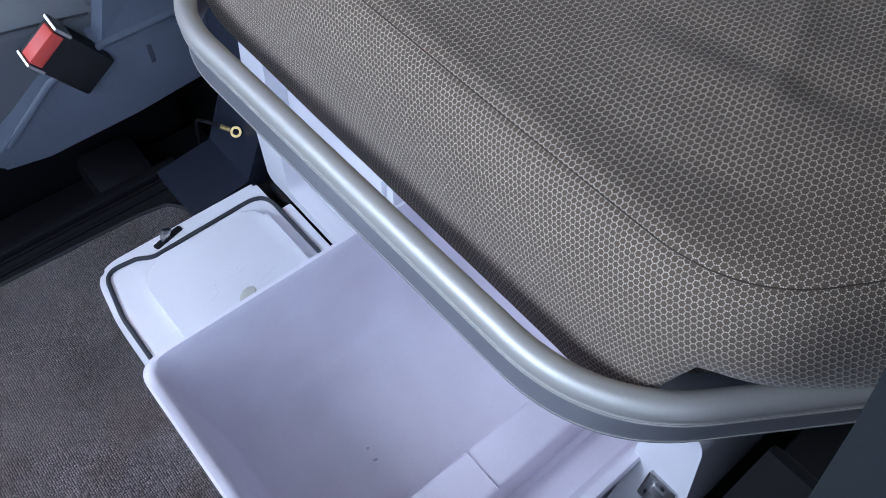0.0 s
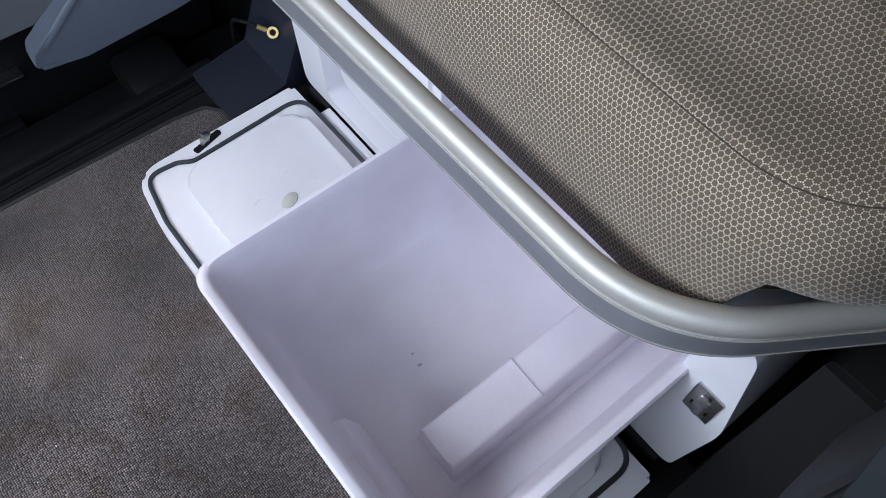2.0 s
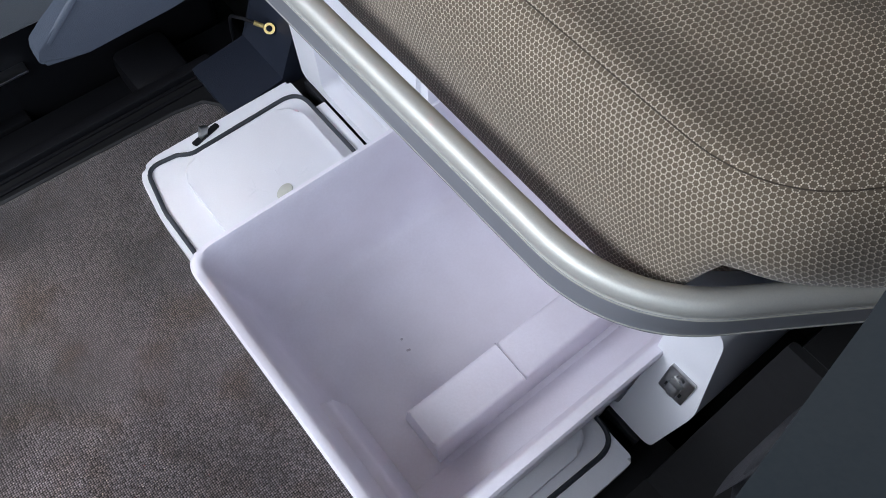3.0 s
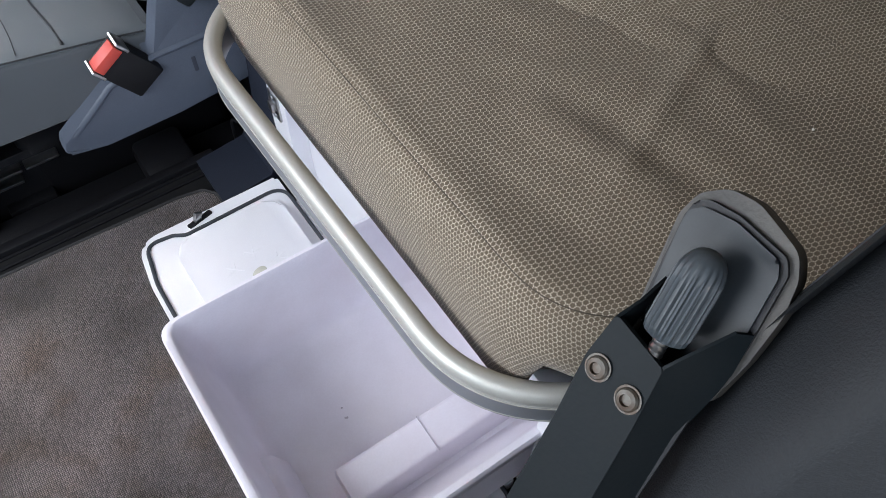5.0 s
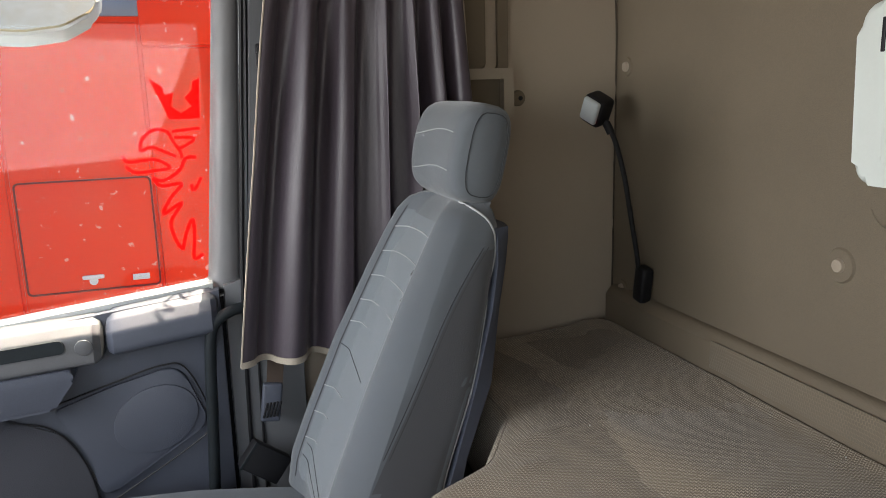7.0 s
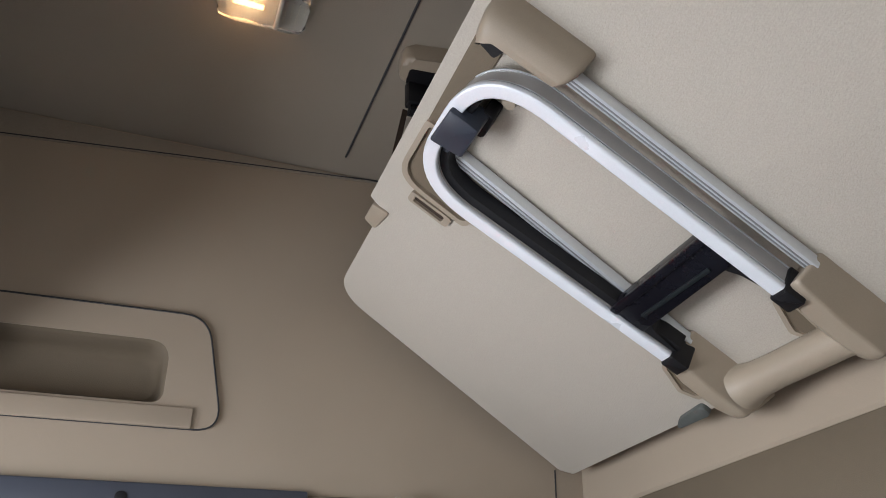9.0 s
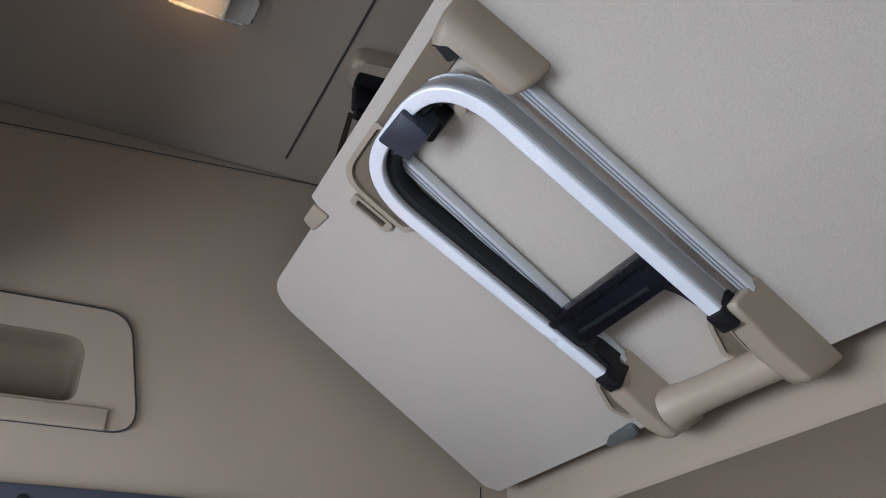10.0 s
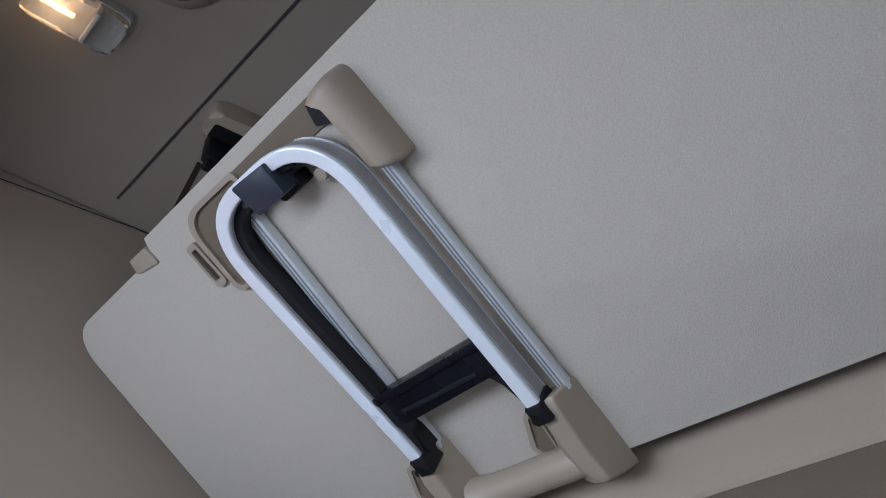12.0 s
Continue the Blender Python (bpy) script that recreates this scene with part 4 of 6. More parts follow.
# pulled-out tray
tray = thing("fridge_tray", (0.05, -0.14, 0.056), "pulled-out white plastic fridge tray, empty and slightly stained", "tray")


def t_rect(ins, r, z):
    pts = fillet([(-0.190 + ins, -0.352 + ins), (0.40 - ins, -0.352 + ins), (0.40 - ins, 0.068 - 0.6 * ins), (-0.190 + ins, 0.070 - 0.6 * ins)], r, 7)
    return [(x, y, z) for x, y in pts]


rings = [t_rect(0.040, 0.02, 0.056), t_rect(0.035, 0.022, 0.060), t_rect(0.010, 0.028, 0.235), t_rect(0.001, 0.03, 0.243), t_rect(0.0, 0.03, 0.258), t_rect(0.003, 0.03, 0.262),
         t_rect(0.011, 0.028, 0.262), t_rect(0.0145, 0.027, 0.258), t_rect(0.017, 0.026, 0.245), t_rect(0.044, 0.026, 0.090), t_rect(0.052, 0.03, 0.072), t_rect(0.066, 0.03, 0.066)]
part("tray_shell", loft(rings), M_tray, tray, sharp=50)
part("floor_ridge", slab(fillet([(-0.258, 0.060), (-0.252, 0.121), (-0.195, 0.124), (-0.186, 0.060)], [0, 0.008, 0.008, 0], 4), -0.075, 0.35, 0.005, 2, m=YZ), M_tray, tray, "raised ridge in the tray floor")
part("ridge_joint", slab([(-0.254, 0.118), (-0.2545, 0.1222), (-0.194, 0.1252), (-0.1935, 0.121)], 0.0635, 0.0644, m=YZ), M_smudge, tray)
part("side_trough", slab([(-0.335, 0.062), (-0.325, 0.13), (-0.262, 0.062)], -0.13, 0.35, 0.004, m=YZ), M_tray, tray)
part("front_step", slab(fillet([(-0.168, 0.15), (-0.142, 0.142), (-0.118, 0.064), (-0.16, 0.064)], [0, 0.012, 0.01, 0], 4), -0.335, -0.13, 0.006, 2, m=XZ), M_tray, tray)
part("outer_step", slab([(-0.186, 0.17), (-0.176, 0.17), (-0.160, 0.10), (-0.168, 0.10)], -0.30, -0.02, 0.002, m=XZ), M_tray, tray)

# ---- aluminium rail round the bunk ----
rail = thing("bunk_rail", (0.062, 0, 0.42), "curved brushed aluminium rail in front of the lower bunk", "rail")
plan = fillet([(0.330, -0.520), (0.045, -0.335), (0.036, 0.318), (0.230, 0.446)], [0, 0.185, 0.17, 0], 16)
dense = [(*plan[0], 0.44)]
for a, b in zip(plan, plan[1:]):
    k = max(1, int((Vector(b) - Vector(a)).length / 0.03))
    dense += [(*Vector(a).lerp(Vector(b), j / k), 0.44) for j in range(1, k + 1)]
bead = [(0.0075 + 0.0125 * math.cos(a * 0.3307 - 0.75), 0.0335 + 0.0135 * math.sin(a * 0.3307 - 0.75)) for a in range(15)] + [(-0.003, 0.021), (0.014, 0.021)]
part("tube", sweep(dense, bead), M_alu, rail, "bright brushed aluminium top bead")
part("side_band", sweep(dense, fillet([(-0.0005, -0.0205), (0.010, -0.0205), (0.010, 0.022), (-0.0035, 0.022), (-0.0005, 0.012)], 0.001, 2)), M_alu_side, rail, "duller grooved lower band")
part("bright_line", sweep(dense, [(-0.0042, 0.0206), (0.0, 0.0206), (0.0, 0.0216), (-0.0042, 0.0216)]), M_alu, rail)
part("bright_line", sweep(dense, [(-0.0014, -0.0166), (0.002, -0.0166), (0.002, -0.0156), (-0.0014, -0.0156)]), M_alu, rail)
for x, y in ((0.31, -0.505), (0.215, 0.432)):
    part("bracket", box(x - 0.02, x + 0.02, y - 0.015, y + 0.015, 0.381, 0.425, 0.004), M_black, rail)

# ---- lower mattress ----
M_OUT = [(0.095, -0.371), (0.098, 0.412), (0.285, 0.500), (0.37, 0.63), (0.40, 1.078), (0.862, 1.078), (0.862, -1.078), (0.40, -1.078), (0.33, -0.515)]
M_RAD = [0.15, 0.15, 0.06, 0.05, 0.09, 0.08, 0.08, 0.09, 0.05]
base_out = fillet(M_OUT, M_RAD, 12)


def even(pts, step):
    out = []
    n = len(pts)
    for i in range(n):
        a, b = Vector(pts[i]), Vector(pts[(i + 1) % n])
        k = max(1, int((b - a).length / step))
        out += [a.lerp(b, j / k) for j in range(k)]
    return out


dense_out = even(base_out, 0.012)


def rise(x):
    return 0.058 * (x - 0.12)


def inset(d, z, wob=0.0):
    """The outline drawn in by d at height z; the front corner by the driver's seat is cut away below."""
    n = len(dense_out)
    ring = []
    for i, p in enumerate(dense_out):
        t = (dense_out[(i + 1) % n] - dense_out[i - 1]).normalized()
        nrm = Vector((t.y, -t.x))
        k = min(1.0, max(0.0, (p.x - 0.72) / 0.12))
        q = p + nrm * d * (1 - 0.75 * k * k * (3 - 2 * k))
        w = wob * noise.noise(Vector((p.x * 6, p.y * 6, z * 3)))
        lift = max(0.0, min(1.0, (-0.332 - p.y) / 0.030)) * max(0.0, min(1.0, (0.34 - p.x) / 0.06))
        lift = lift * lift * (3 - 2 * lift)
        low = 0.506 + 0.35 * (z - 0.39) - 0.42 * max(0.0, p.x - 0.12)
        ring.append((q.x, q.y, z + w + lift * max(0.0, low - z) + rise(q.x) * min(1.0, max(0.0, (z - 0.40) / 0.15))))
    return ring


ar = sum(dense_out[i].x * dense_out[(i + 1) % len(dense_out)].y - dense_out[(i + 1) % len(dense_out)].x * dense_out[i].y for i in range(len(dense_out)))
sgn = 1 if ar < 0 else -1
bed = thing("mattress", (0.45, 0, 0.43), "brown-beige bunk mattress in honeycomb cloth, soft and slightly stained", "mattress")
side = [inset(sgn * d, z, 0.003) for d, z in ((0.024, 0.392), (0.019, 0.394), (0.014, 0.400), (0.008, 0.414), (0.003, 0.436), (0.000, 0.466), (-0.003, 0.500), (-0.003, 0.535), (0.000, 0.560), (0.005, 0.578),
                                              (0.010, 0.590), (0.0155, 0.5970), (0.0235, 0.6025))]
part("side_border", loft(side), M_mattress_side, bed, sharp=60)
topr = [inset(sgn * d, z, w) for d, z, w in ((0.0230, 0.6020, 0.003), (0.0250, 0.6045, 0.003), (0.029, 0.6065, 0.0025), (0.034, 0.6078, 0.002), (0.040, 0.6082, 0.002))]


def soft(x, y):
    """Gentle dents and pulled folds of the worn top."""
    h = 0.010 * noise.noise(Vector((x * 3.1, y * 2.6, 1.3))) + 0.0035 * noise.noise(Vector((x * 9 + y * 4, y * 3, 4.1)))
    h += 0.0022 * noise.noise(Vector((x * 26 + y * 9, y * 7 - x * 5, 7.7)))
    for x0, y0, x1, y1, a, w in FOLDS:
        dx, dy = x1 - x0, y1 - y0
        ln = math.hypot(dx, dy)
        s, o = ((x - x0) * dx + (y - y0) * dy) / ln / ln, ((x - x0) * dy - (y - y0) * dx) / ln
        if -0.2 < s < 1.2:
            h += a * math.exp(-(o / w) ** 2) * max(0.0, 1 - (2 * s - 1) ** 2) ** 0.7
    return h


FOLDS = ((0.20, -0.30, 0.62, -0.12, 0.004, 0.012), (0.30, 0.05, 0.58, -0.22, -0.003, 0.016), (0.24, 0.40, 0.36, 0.20, 0.003, 0.014), (0.33, 0.50, 0.50, 0.55, 0.004, 0.012),
         (0.55, 0.30, 0.78, 0.10, -0.003, 0.03), (0.42, -0.35, 0.52, 0.10, 0.003, 0.02), (0.30, 0.42, 0.40, 0.44, 0.004, 0.010),
         (0.245, -0.12, 0.300, -0.38, 0.004, 0.026), (0.285, -0.13, 0.345, -0.39, -0.004, 0.018))
HUB = Vector((0.60, 0.0))
rim0 = topr[-1]
for k in range(1, 46):
    f = 1 - (k / 46) ** 1.15
    ramp = min(1.0, k / 5)
    ring = []
    for x, y, z in rim0:
        q = HUB + (Vector((x, y)) - HUB) * f
        flat = 0.607 - 0.0025 * min(1.0, k / 6) + rise(q.x)
        ring.append((q.x, q.y, flat + (z - 0.607 - rise(x)) * (1 - ramp) + ramp * soft(q.x, q.y)))
    topr.append(ring)
part("top_cover", loft(topr), M_mattress, bed, sharp=60)
part("seam", tube([Vector(p) + Vector((0, 0, 0.0005)) for p in inset(sgn * 0.0235, 0.6030, 0.003)], 0.0006, 5, closed=True), M_brown_seam, bed, "dark sewn seam")
setting("bunk_board_lower", slab([tuple(Vector(p) + (Vector((0.62, 0)) - Vector(p)) * 0.2) for p in base_out], 0.382, 0.3925), M_rubber, "black support board below the mattress", "board")
rng_ = random.Random(5)
for x, y in ((0.515, 0.519), (0.83, 0.229), (0.464, -0.341)):
    bm = bmesh.new()
    bmesh.ops.create_icosphere(bm, subdivisions=1, radius=0.0016)
    for v in bm.verts:
        v.co = v.co * rng_.uniform(0.7, 1.2) + Vector((x, y, 0.6062 + rise(x) + soft(x, y)))
    whole("crumb", bm, M_crumb, "tiny pale crumb lying on the mattress", "crumb", "crumbs on the mattress")
bm = bmesh.new()
for k in range(4):
    a, r = rng_.uniform(0, 6.28), rng_.uniform(0.0, 0.012)
    s = rng_.uniform(0.0008, 0.0022)
    blot = [(-0.016 + r * math.cos(a) + s * math.cos(i * 0.785) * rng_.uniform(0.7, 1.3), -0.114 + r * 1.6 * math.sin(a) + s * math.sin(i * 0.785)) for i in range(8)]
    add(bm, slab(blot, 0.0655, 0.0664))
part("smudge", bm, M_smudge, tray, "small dark smudge")


# ---- seats ----
def lerp_table(tab, x):
    if x <= tab[0][0]:
        return tab[0][1:]
    for a, b in zip(tab, tab[1:]):
        if x <= b[0]:
            t = (x - a[0]) / (b[0] - a[0])
            return tuple(p + (q - p) * t for p, q in zip(a[1:], b[1:]))
    return tab[-1][1:]


CUSH = [(-0.497, 0.330, 0.372), (-0.492, 0.308, 0.395), (-0.475, 0.294, 0.412), (-0.44, 0.282, 0.424), (-0.36, 0.274, 0.430), (-0.2, 0.270, 0.416), (-0.05, 0.270, 0.392), (0.03, 0.285, 0.376)]
YC, HW = 0.705, 0.232


def cush_far(x):
    """Where the centre panel meets the far bolster."""
    return 0.856 - 0.056 * max(0.0, min(1.0, (x + 0.47) / 0.5))


def cush_top(x, y):
    lo, hi = lerp_table(CUSH, x)
    far = cush_far(x)
    t = (y - far) / (0.937 - far)
    if t > 0:
        return hi + 0.042 * math.sin(math.pi * min(1.0, 0.06 + 0.62 * t)) ** 0.8 - 0.008 - 0.06 * max(0.0, (t - 0.7) / 0.3) ** 2
    dip = 0.004 * math.exp(-((y - 0.66) / 0.09) ** 2)
    return hi - dip - 0.028 * max(0.0, (0.512 - y) / 0.04) ** 2


def smooth_line(pts, n):
    return [(v.x, v.y) for v in smooth_path([(a, b, 0) for a, b in pts], n)]


BACK = [(0.43, -0.012, 0.215, 0.475, 0.945), (0.50, 0.0, 0.222, 0.478, 0.945), (0.60, 0.040, 0.245, 0.485, 0.94), (0.75, 0.105, 0.304, 0.495, 0.93), (0.90, 0.178, 0.332, 0.515, 0.905),
        (0.98, 0.218, 0.350, 0.523, 0.885), (1.02, 0.240, 0.354, 0.530, 0.872), (1.045, 0.258, 0.352, 0.548, 0.85), (1.058, 0.280, 0.344, 0.585, 0.81)]
PIPE = [(0.47, 0.180), (0.588, 0.223), (0.724, 0.269), (0.823, 0.302), (0.919, 0.327), (0.98, 0.334), (1.012, 0.333)]


def back_front(z, y):
    xf, xr, y0, y1 = lerp_table(BACK, z)
    c, h = (y0 + y1) / 2, (y1 - y0) / 2
    k = min(1.0, abs(y - c) / h)
    if y < c:
        return xf + 0.022 * (1 - max(0.0, min(1.0, (k - 0.40) / 0.22))) + 0.082 * max(0.0, (k - 0.62) / 0.38) ** 2
    return xf + 0.022 * (1 - max(0.0, min(1.0, (k - 0.45) / 0.25))) + 0.055 * max(0.0, (k - 0.8) / 0.2) ** 2


def grid(fn, us, vs, thick, axis):
    """A cushioned panel: fn(u, v) gives the surface, axis the way out."""
    bm = bmesh.new()
    ax = Vector(axis)
    n, m = len(us), len(vs)
    outer = [[None] * m for _ in us]
    inner = [[None] * m for _ in us]
    for i, u in enumerate(us):
        for j, v in enumerate(vs):
            e = min(i, n - 1 - i, j, m - 1 - j)
            p = Vector(fn(u, v))
            outer[i][j] = bm.verts.new(p + ax * (thick if e > 0 else -0.001))
    for i in range(n - 1):
        for j in range(m - 1):
            bm.faces.new((outer[i][j], outer[i + 1][j], outer[i + 1][j + 1], outer[i][j + 1]))
    ring = [outer[i][0] for i in range(n)] + [outer[-1][j] for j in range(1, m)] + [outer[i][-1] for i in range(n - 2, -1, -1)] + [outer[0][j] for j in range(m - 2, 0, -1)]
    low = [bm.verts.new(v.co - ax * 0.008) for v in ring]
    k = len(ring)
    for i in range(k):
        bm.faces.new((ring[i], ring[(i + 1) % k], low[(i + 1) % k], low[i]))
    bm.faces.new(low)
    return bm


def flip(bm, s):
    if s < 0:
        for v in bm.verts:
            v.co.y = -v.co.y
        bmesh.ops.reverse_faces(bm, faces=bm.faces)
    return bm


BACK_NAMES = ("backrest", "headrest")


def carry(bm):
    """Widens the passenger seat from the aisle outwards to its place on the footwell floor."""
    for v in bm.verts:
        k = 1.125 - 0.045 * max(0.0, min(1.0, (v.co.y - 0.44) / 0.06)) - 0.065 * max(0.0, min(1.0, (v.co.y - 0.50) / 0.44))
        v.co = AISLE + (v.co - AISLE) * k
        v.co.z = max(v.co.z, -0.139)
    return bm



def truck_seat(s, name, label, cloth, panel, sidecloth, stitch, plastic, dx=0.0, dy=0.0, bdx=0.0, bdy=0.0):
    st = thing(name, (-0.15 + dx, s * YC, -0.14), label, "seat")

    def p(n, bm, m, lab="", parent=None, sharp=60):
        flip(bm, s)
        if dx or dy:
            up = n in BACK_NAMES or (parent is not None and parent.name.split(".")[0] in ("backrest", "headrest"))
            bmesh.ops.translate(bm, vec=(dx + bdx, dy + bdy, 0) if up else (dx, dy, 0), verts=bm.verts)
        if s > 0:
            carry(bm)
        return part(n, bm, m, parent or st, lab, sharp)
    # cushion
    rings = []
    for x in [-0.497, -0.494, -0.488, -0.478, -0.468] + [-0.459 + 0.489 * i / 26 for i in range(27)]:
        lo, hi = lerp_table(CUSH, x)
        ring = []
        for i in range(140):
            a = 2 * math.pi * i / 140
            c, q = math.cos(a), math.sin(a)
            yy = YC + HW * math.copysign(abs(c) ** 0.35, c)
            zz = (lo + hi) / 2 + (hi - lo) / 2 * math.copysign(abs(q) ** 0.45, q)
            if q > 0.3:
                zz = min(zz, cush_top(x, yy)) if abs(yy - YC) > 0.8 * HW else cush_top(x, yy)
            ring.append((x, yy, zz))
        rings.append(ring)
    cu = p("cushion", loft(rings), cloth, "grey cloth seat cushion")

    def fn(u, v):
        y = 0.506 + (cush_far(u) - 0.004 - 0.506) * v
        return (u, y, cush_top(u, y))
    us = [-0.478 + 0.50 * i / 26 for i in range(27)]
    vs = [j / 18 for j in range(19)]
    p("cushion_panel", grid(fn, us, vs, 0.0022, (0, 0, 1)), panel, "blue-grey cloth centre panel", cu)
    for xa, xb, r, m in ((-0.206, -0.222, 0.0008, M_seam), (-0.158, -0.176, 0.0009, M_seam), (-0.128, -0.110, 0.0022, M_seam), (-0.338, -0.342, 0.0004, stitch), (-0.385, -0.378, 0.0004, stitch)):
        pts = []
        for j in range(13):
            y = 0.512 + (cush_far(xa) - 0.012 - 0.512) * j / 12
            x = xb + (xa - xb) * j / 12 + 0.0016 * math.sin(j * 0.9)
            pts.append((x, y, cush_top(x, y) + 0.0022 - 0.5 * r))
        p("pleat", tube(pts, r, 6), m, "", cu)
    for near in (True, False):
        p("seam", tube([(x, 0.503 if near else cush_far(x), cush_top(x, 0.503 if near else cush_far(x))) for x in [-0.47 + 0.48 * j / 16 for j in range(17)]], 0.0015, 5), M_seam, "", cu)
    # backrest
    rings = []
    for z in [0.43 + 0.57 * i / 38 for i in range(39)] + [1.01, 1.02, 1.035, 1.047, 1.058]:
        xf, xr, y0, y1 = lerp_table(BACK, z)
        ring = []
        for i in range(96):
            a = 2 * math.pi * i / 96
            c, q = math.cos(a), math.sin(a)
            yy = (y0 + y1) / 2 + (y1 - y0) / 2 * math.copysign(abs(c) ** 0.4, c)
            xx = (xf + xr) / 2 - (xr - xf) / 2 * math.copysign(abs(q) ** 0.5, q)
            if q > 0.35:
                xx = max(xx, back_front(z, yy)) if abs(yy - (y0 + y1) / 2) > 0.4 * (y1 - y0) else back_front(z, yy)
            ring.append((xx, yy, z))
        rings.append(ring)
    bm = loft(rings)
    tree = BVHTree.FromBMesh(bm)
    bk = p("backrest", bm, cloth, "reclined grey cloth backrest")

    def on_side(x, z):
        hit = tree.ray_cast(Vector((x, 0.2, z)), Vector((0, 1, 0)))[0]
        return hit + Vector((0, -0.0004, 0)) if hit else None

    def fb(u, v):
        xf, xr, y0, y1 = lerp_table(BACK, u)
        y = (y0 + y1) / 2 + v * (y1 - y0) / 2
        return (back_front(u, y), y, u)
    us = [0.455 + 0.575 * i / 28 for i in range(29)]
    vs = [-0.62 + 1.24 * j / 14 for j in range(15)]
    p("back_panel", grid(fb, us, vs, 0.002, (-0.9, 0, 0.42)), panel, "blue-grey cloth centre panel with pale cross stitching", bk)
    for z, v0 in ((0.545, 0.35), (0.60, 0.30), (0.655, 0.12), (0.79, 0.2), (0.835, -0.45), (0.885, -0.55), (0.935, -0.6), (0.985, -0.5)):
        pts = []
        for j in range(13):
            v = 0.6 + (v0 - 0.6) * j / 12
            q = fb(z + 0.022 * (1 - v * v) - 0.012, v)
            pts.append((q[0] - 0.0022, q[1], q[2] + 0.001))
        p("cross_stitch", tube(pts, 0.0013, 5), stitch, "", bk)
    for off in (0.0, 0.010):
        pts = [on_side(x + off - 0.010, z) for x, z in smooth_line(((0.118, 0.648), (0.152, 0.711), (0.198, 0.797), (0.243, 0.880), (0.287, 0.948), (0.318, 0.99)), 6)]
        p("side_seam", tube([q for q in pts if q], 0.0009, 6), M_seam, "", bk)
    edge = smooth_line(((0.031, 0.475), (0.041, 0.505), (0.100, 0.623), (0.147, 0.711), (0.193, 0.797), (0.238, 0.880), (0.282, 0.948), (0.308, 0.985)), 4)
    bm = bmesh.new()
    rows = []
    for x0, z0 in edge:
        x1 = max(lerp_table(PIPE, z0)[0] - 0.003, x0 + 0.004)
        row = []
        for j in range(9):
            q = on_side(x0 + (x1 - x0) * j / 8, z0)
            row.append(bm.verts.new(q + Vector((0, -0.0006, 0))) if q else None)
        rows.append(row)
    for ra, rb in zip(rows, rows[1:]):
        for j in range(8):
            if ra[j] and ra[j + 1] and rb[j] and rb[j + 1]:
                bm.faces.new((ra[j], ra[j + 1], rb[j + 1], rb[j]))
    p("side_panel", bm, sidecloth, "dark grey cloth side panel, its shade put into the colour", bk)
    p("panel_seam", tube([tuple(Vector(fb(z, 0.62)) + Vector((-0.001, 0, 0))) for z in [0.46 + 0.57 * j / 18 for j in range(19)]], 0.0012, 5), sidecloth, "", bk)
    p("lumbar_fold", tube([tuple(Vector(fb(0.745 - 0.03 * (0.6 - v), v)) + Vector((-0.0018, 0, 0.001))) for v in [0.6 - 0.8 * j / 14 for j in range(15)]], 0.0009, 6), M_seam, "", bk)
    for zz in (0.475, 0.50):
        p("foot_seam", tube([tuple(Vector(fb(zz + 0.05 * (v + 0.2), v)) + Vector((-0.002, 0, 0.001))) for v in [0.55 - 1.0 * j / 14 for j in range(15)]], 0.0007, 5), M_seam, "", bk)
    # rear shell and piping
    rings = []
    for z in (0.44, 0.52, 0.62, 0.75, 0.88, 0.96, 1.0, 1.02):
        xf, xr, y0, y1 = lerp_table(BACK, z)
        rings.append([(lerp_table(PIPE, z)[0] + 0.003, y0 + 0.004, z), (xr + 0.008, y0 + 0.014, z), (xr + 0.016, y0 + 0.05, z), (xr + 0.016, y1 - 0.05, z), (xr + 0.008, y1 - 0.014, z), (xr - 0.035, y1 - 0.004, z)])
    # Shell takes the darker blue-grey, with the shade behind the seat in it.
    p("back_shell", loft(rings), M_blue_dark, "blue plastic back shell, darker for the shade behind the seat", bk)
    pts = [on_side(lerp_table(PIPE, z)[0], z) for z in [0.47 + 0.535 * j / 18 for j in range(19)]]
    pts = [q for q in pts if q]
    xf, xr, y0, y1 = lerp_table(BACK, 1.02)
    pts += [Vector((0.322, y0 + 0.006, 1.034)), Vector((0.305, y0 + 0.03, 1.052)), Vector((0.295, y0 + 0.08, 1.060))]
    p("piping", tube(smooth_path(pts, 4), 0.0021, 6), M_stitch, "thin white piping", bk)
    # headrest
    rings = []
    for k in range(15):
        t = k / 14
        yy = 0.572 + 0.285 * t
        e = (1 - abs(2 * t - 1) ** 5) ** 0.5
        w, h = 0.052 * (0.72 + 0.28 * e), 0.092 * (0.80 + 0.20 * e)
        ring = []
        for i in range(28):
            a = 2 * math.pi * i / 28
            c, q = math.cos(a), math.sin(a)
            u = w * math.copysign(abs(c) ** 0.6, c)
            v = h * math.copysign(abs(q) ** 0.6, q)
            if u < 0:
                u -= 0.008 * (1 - (v / h) ** 2)
            ring.append((0.335 + u * 0.96 + v * 0.22, yy, 1.142 + v * 0.97 - u * 0.2))
        rings.append(ring)
    hd = p("headrest", loft(rings), cloth, "rounded grey cloth headrest")
    for v0 in (-0.042, 0.026):
        pts = []
        for k in range(13):
            t = 0.12 + 0.76 * k / 12
            w = 0.052 * (0.72 + 0.28 * (1 - abs(2 * t - 1) ** 5) ** 0.5)
            v = v0 + 0.008 * math.sin(5 * t)
            u = -w * (1 - abs(v / 0.092) ** 3.3) ** 0.3 - 0.008 * (1 - (v / 0.092) ** 2)
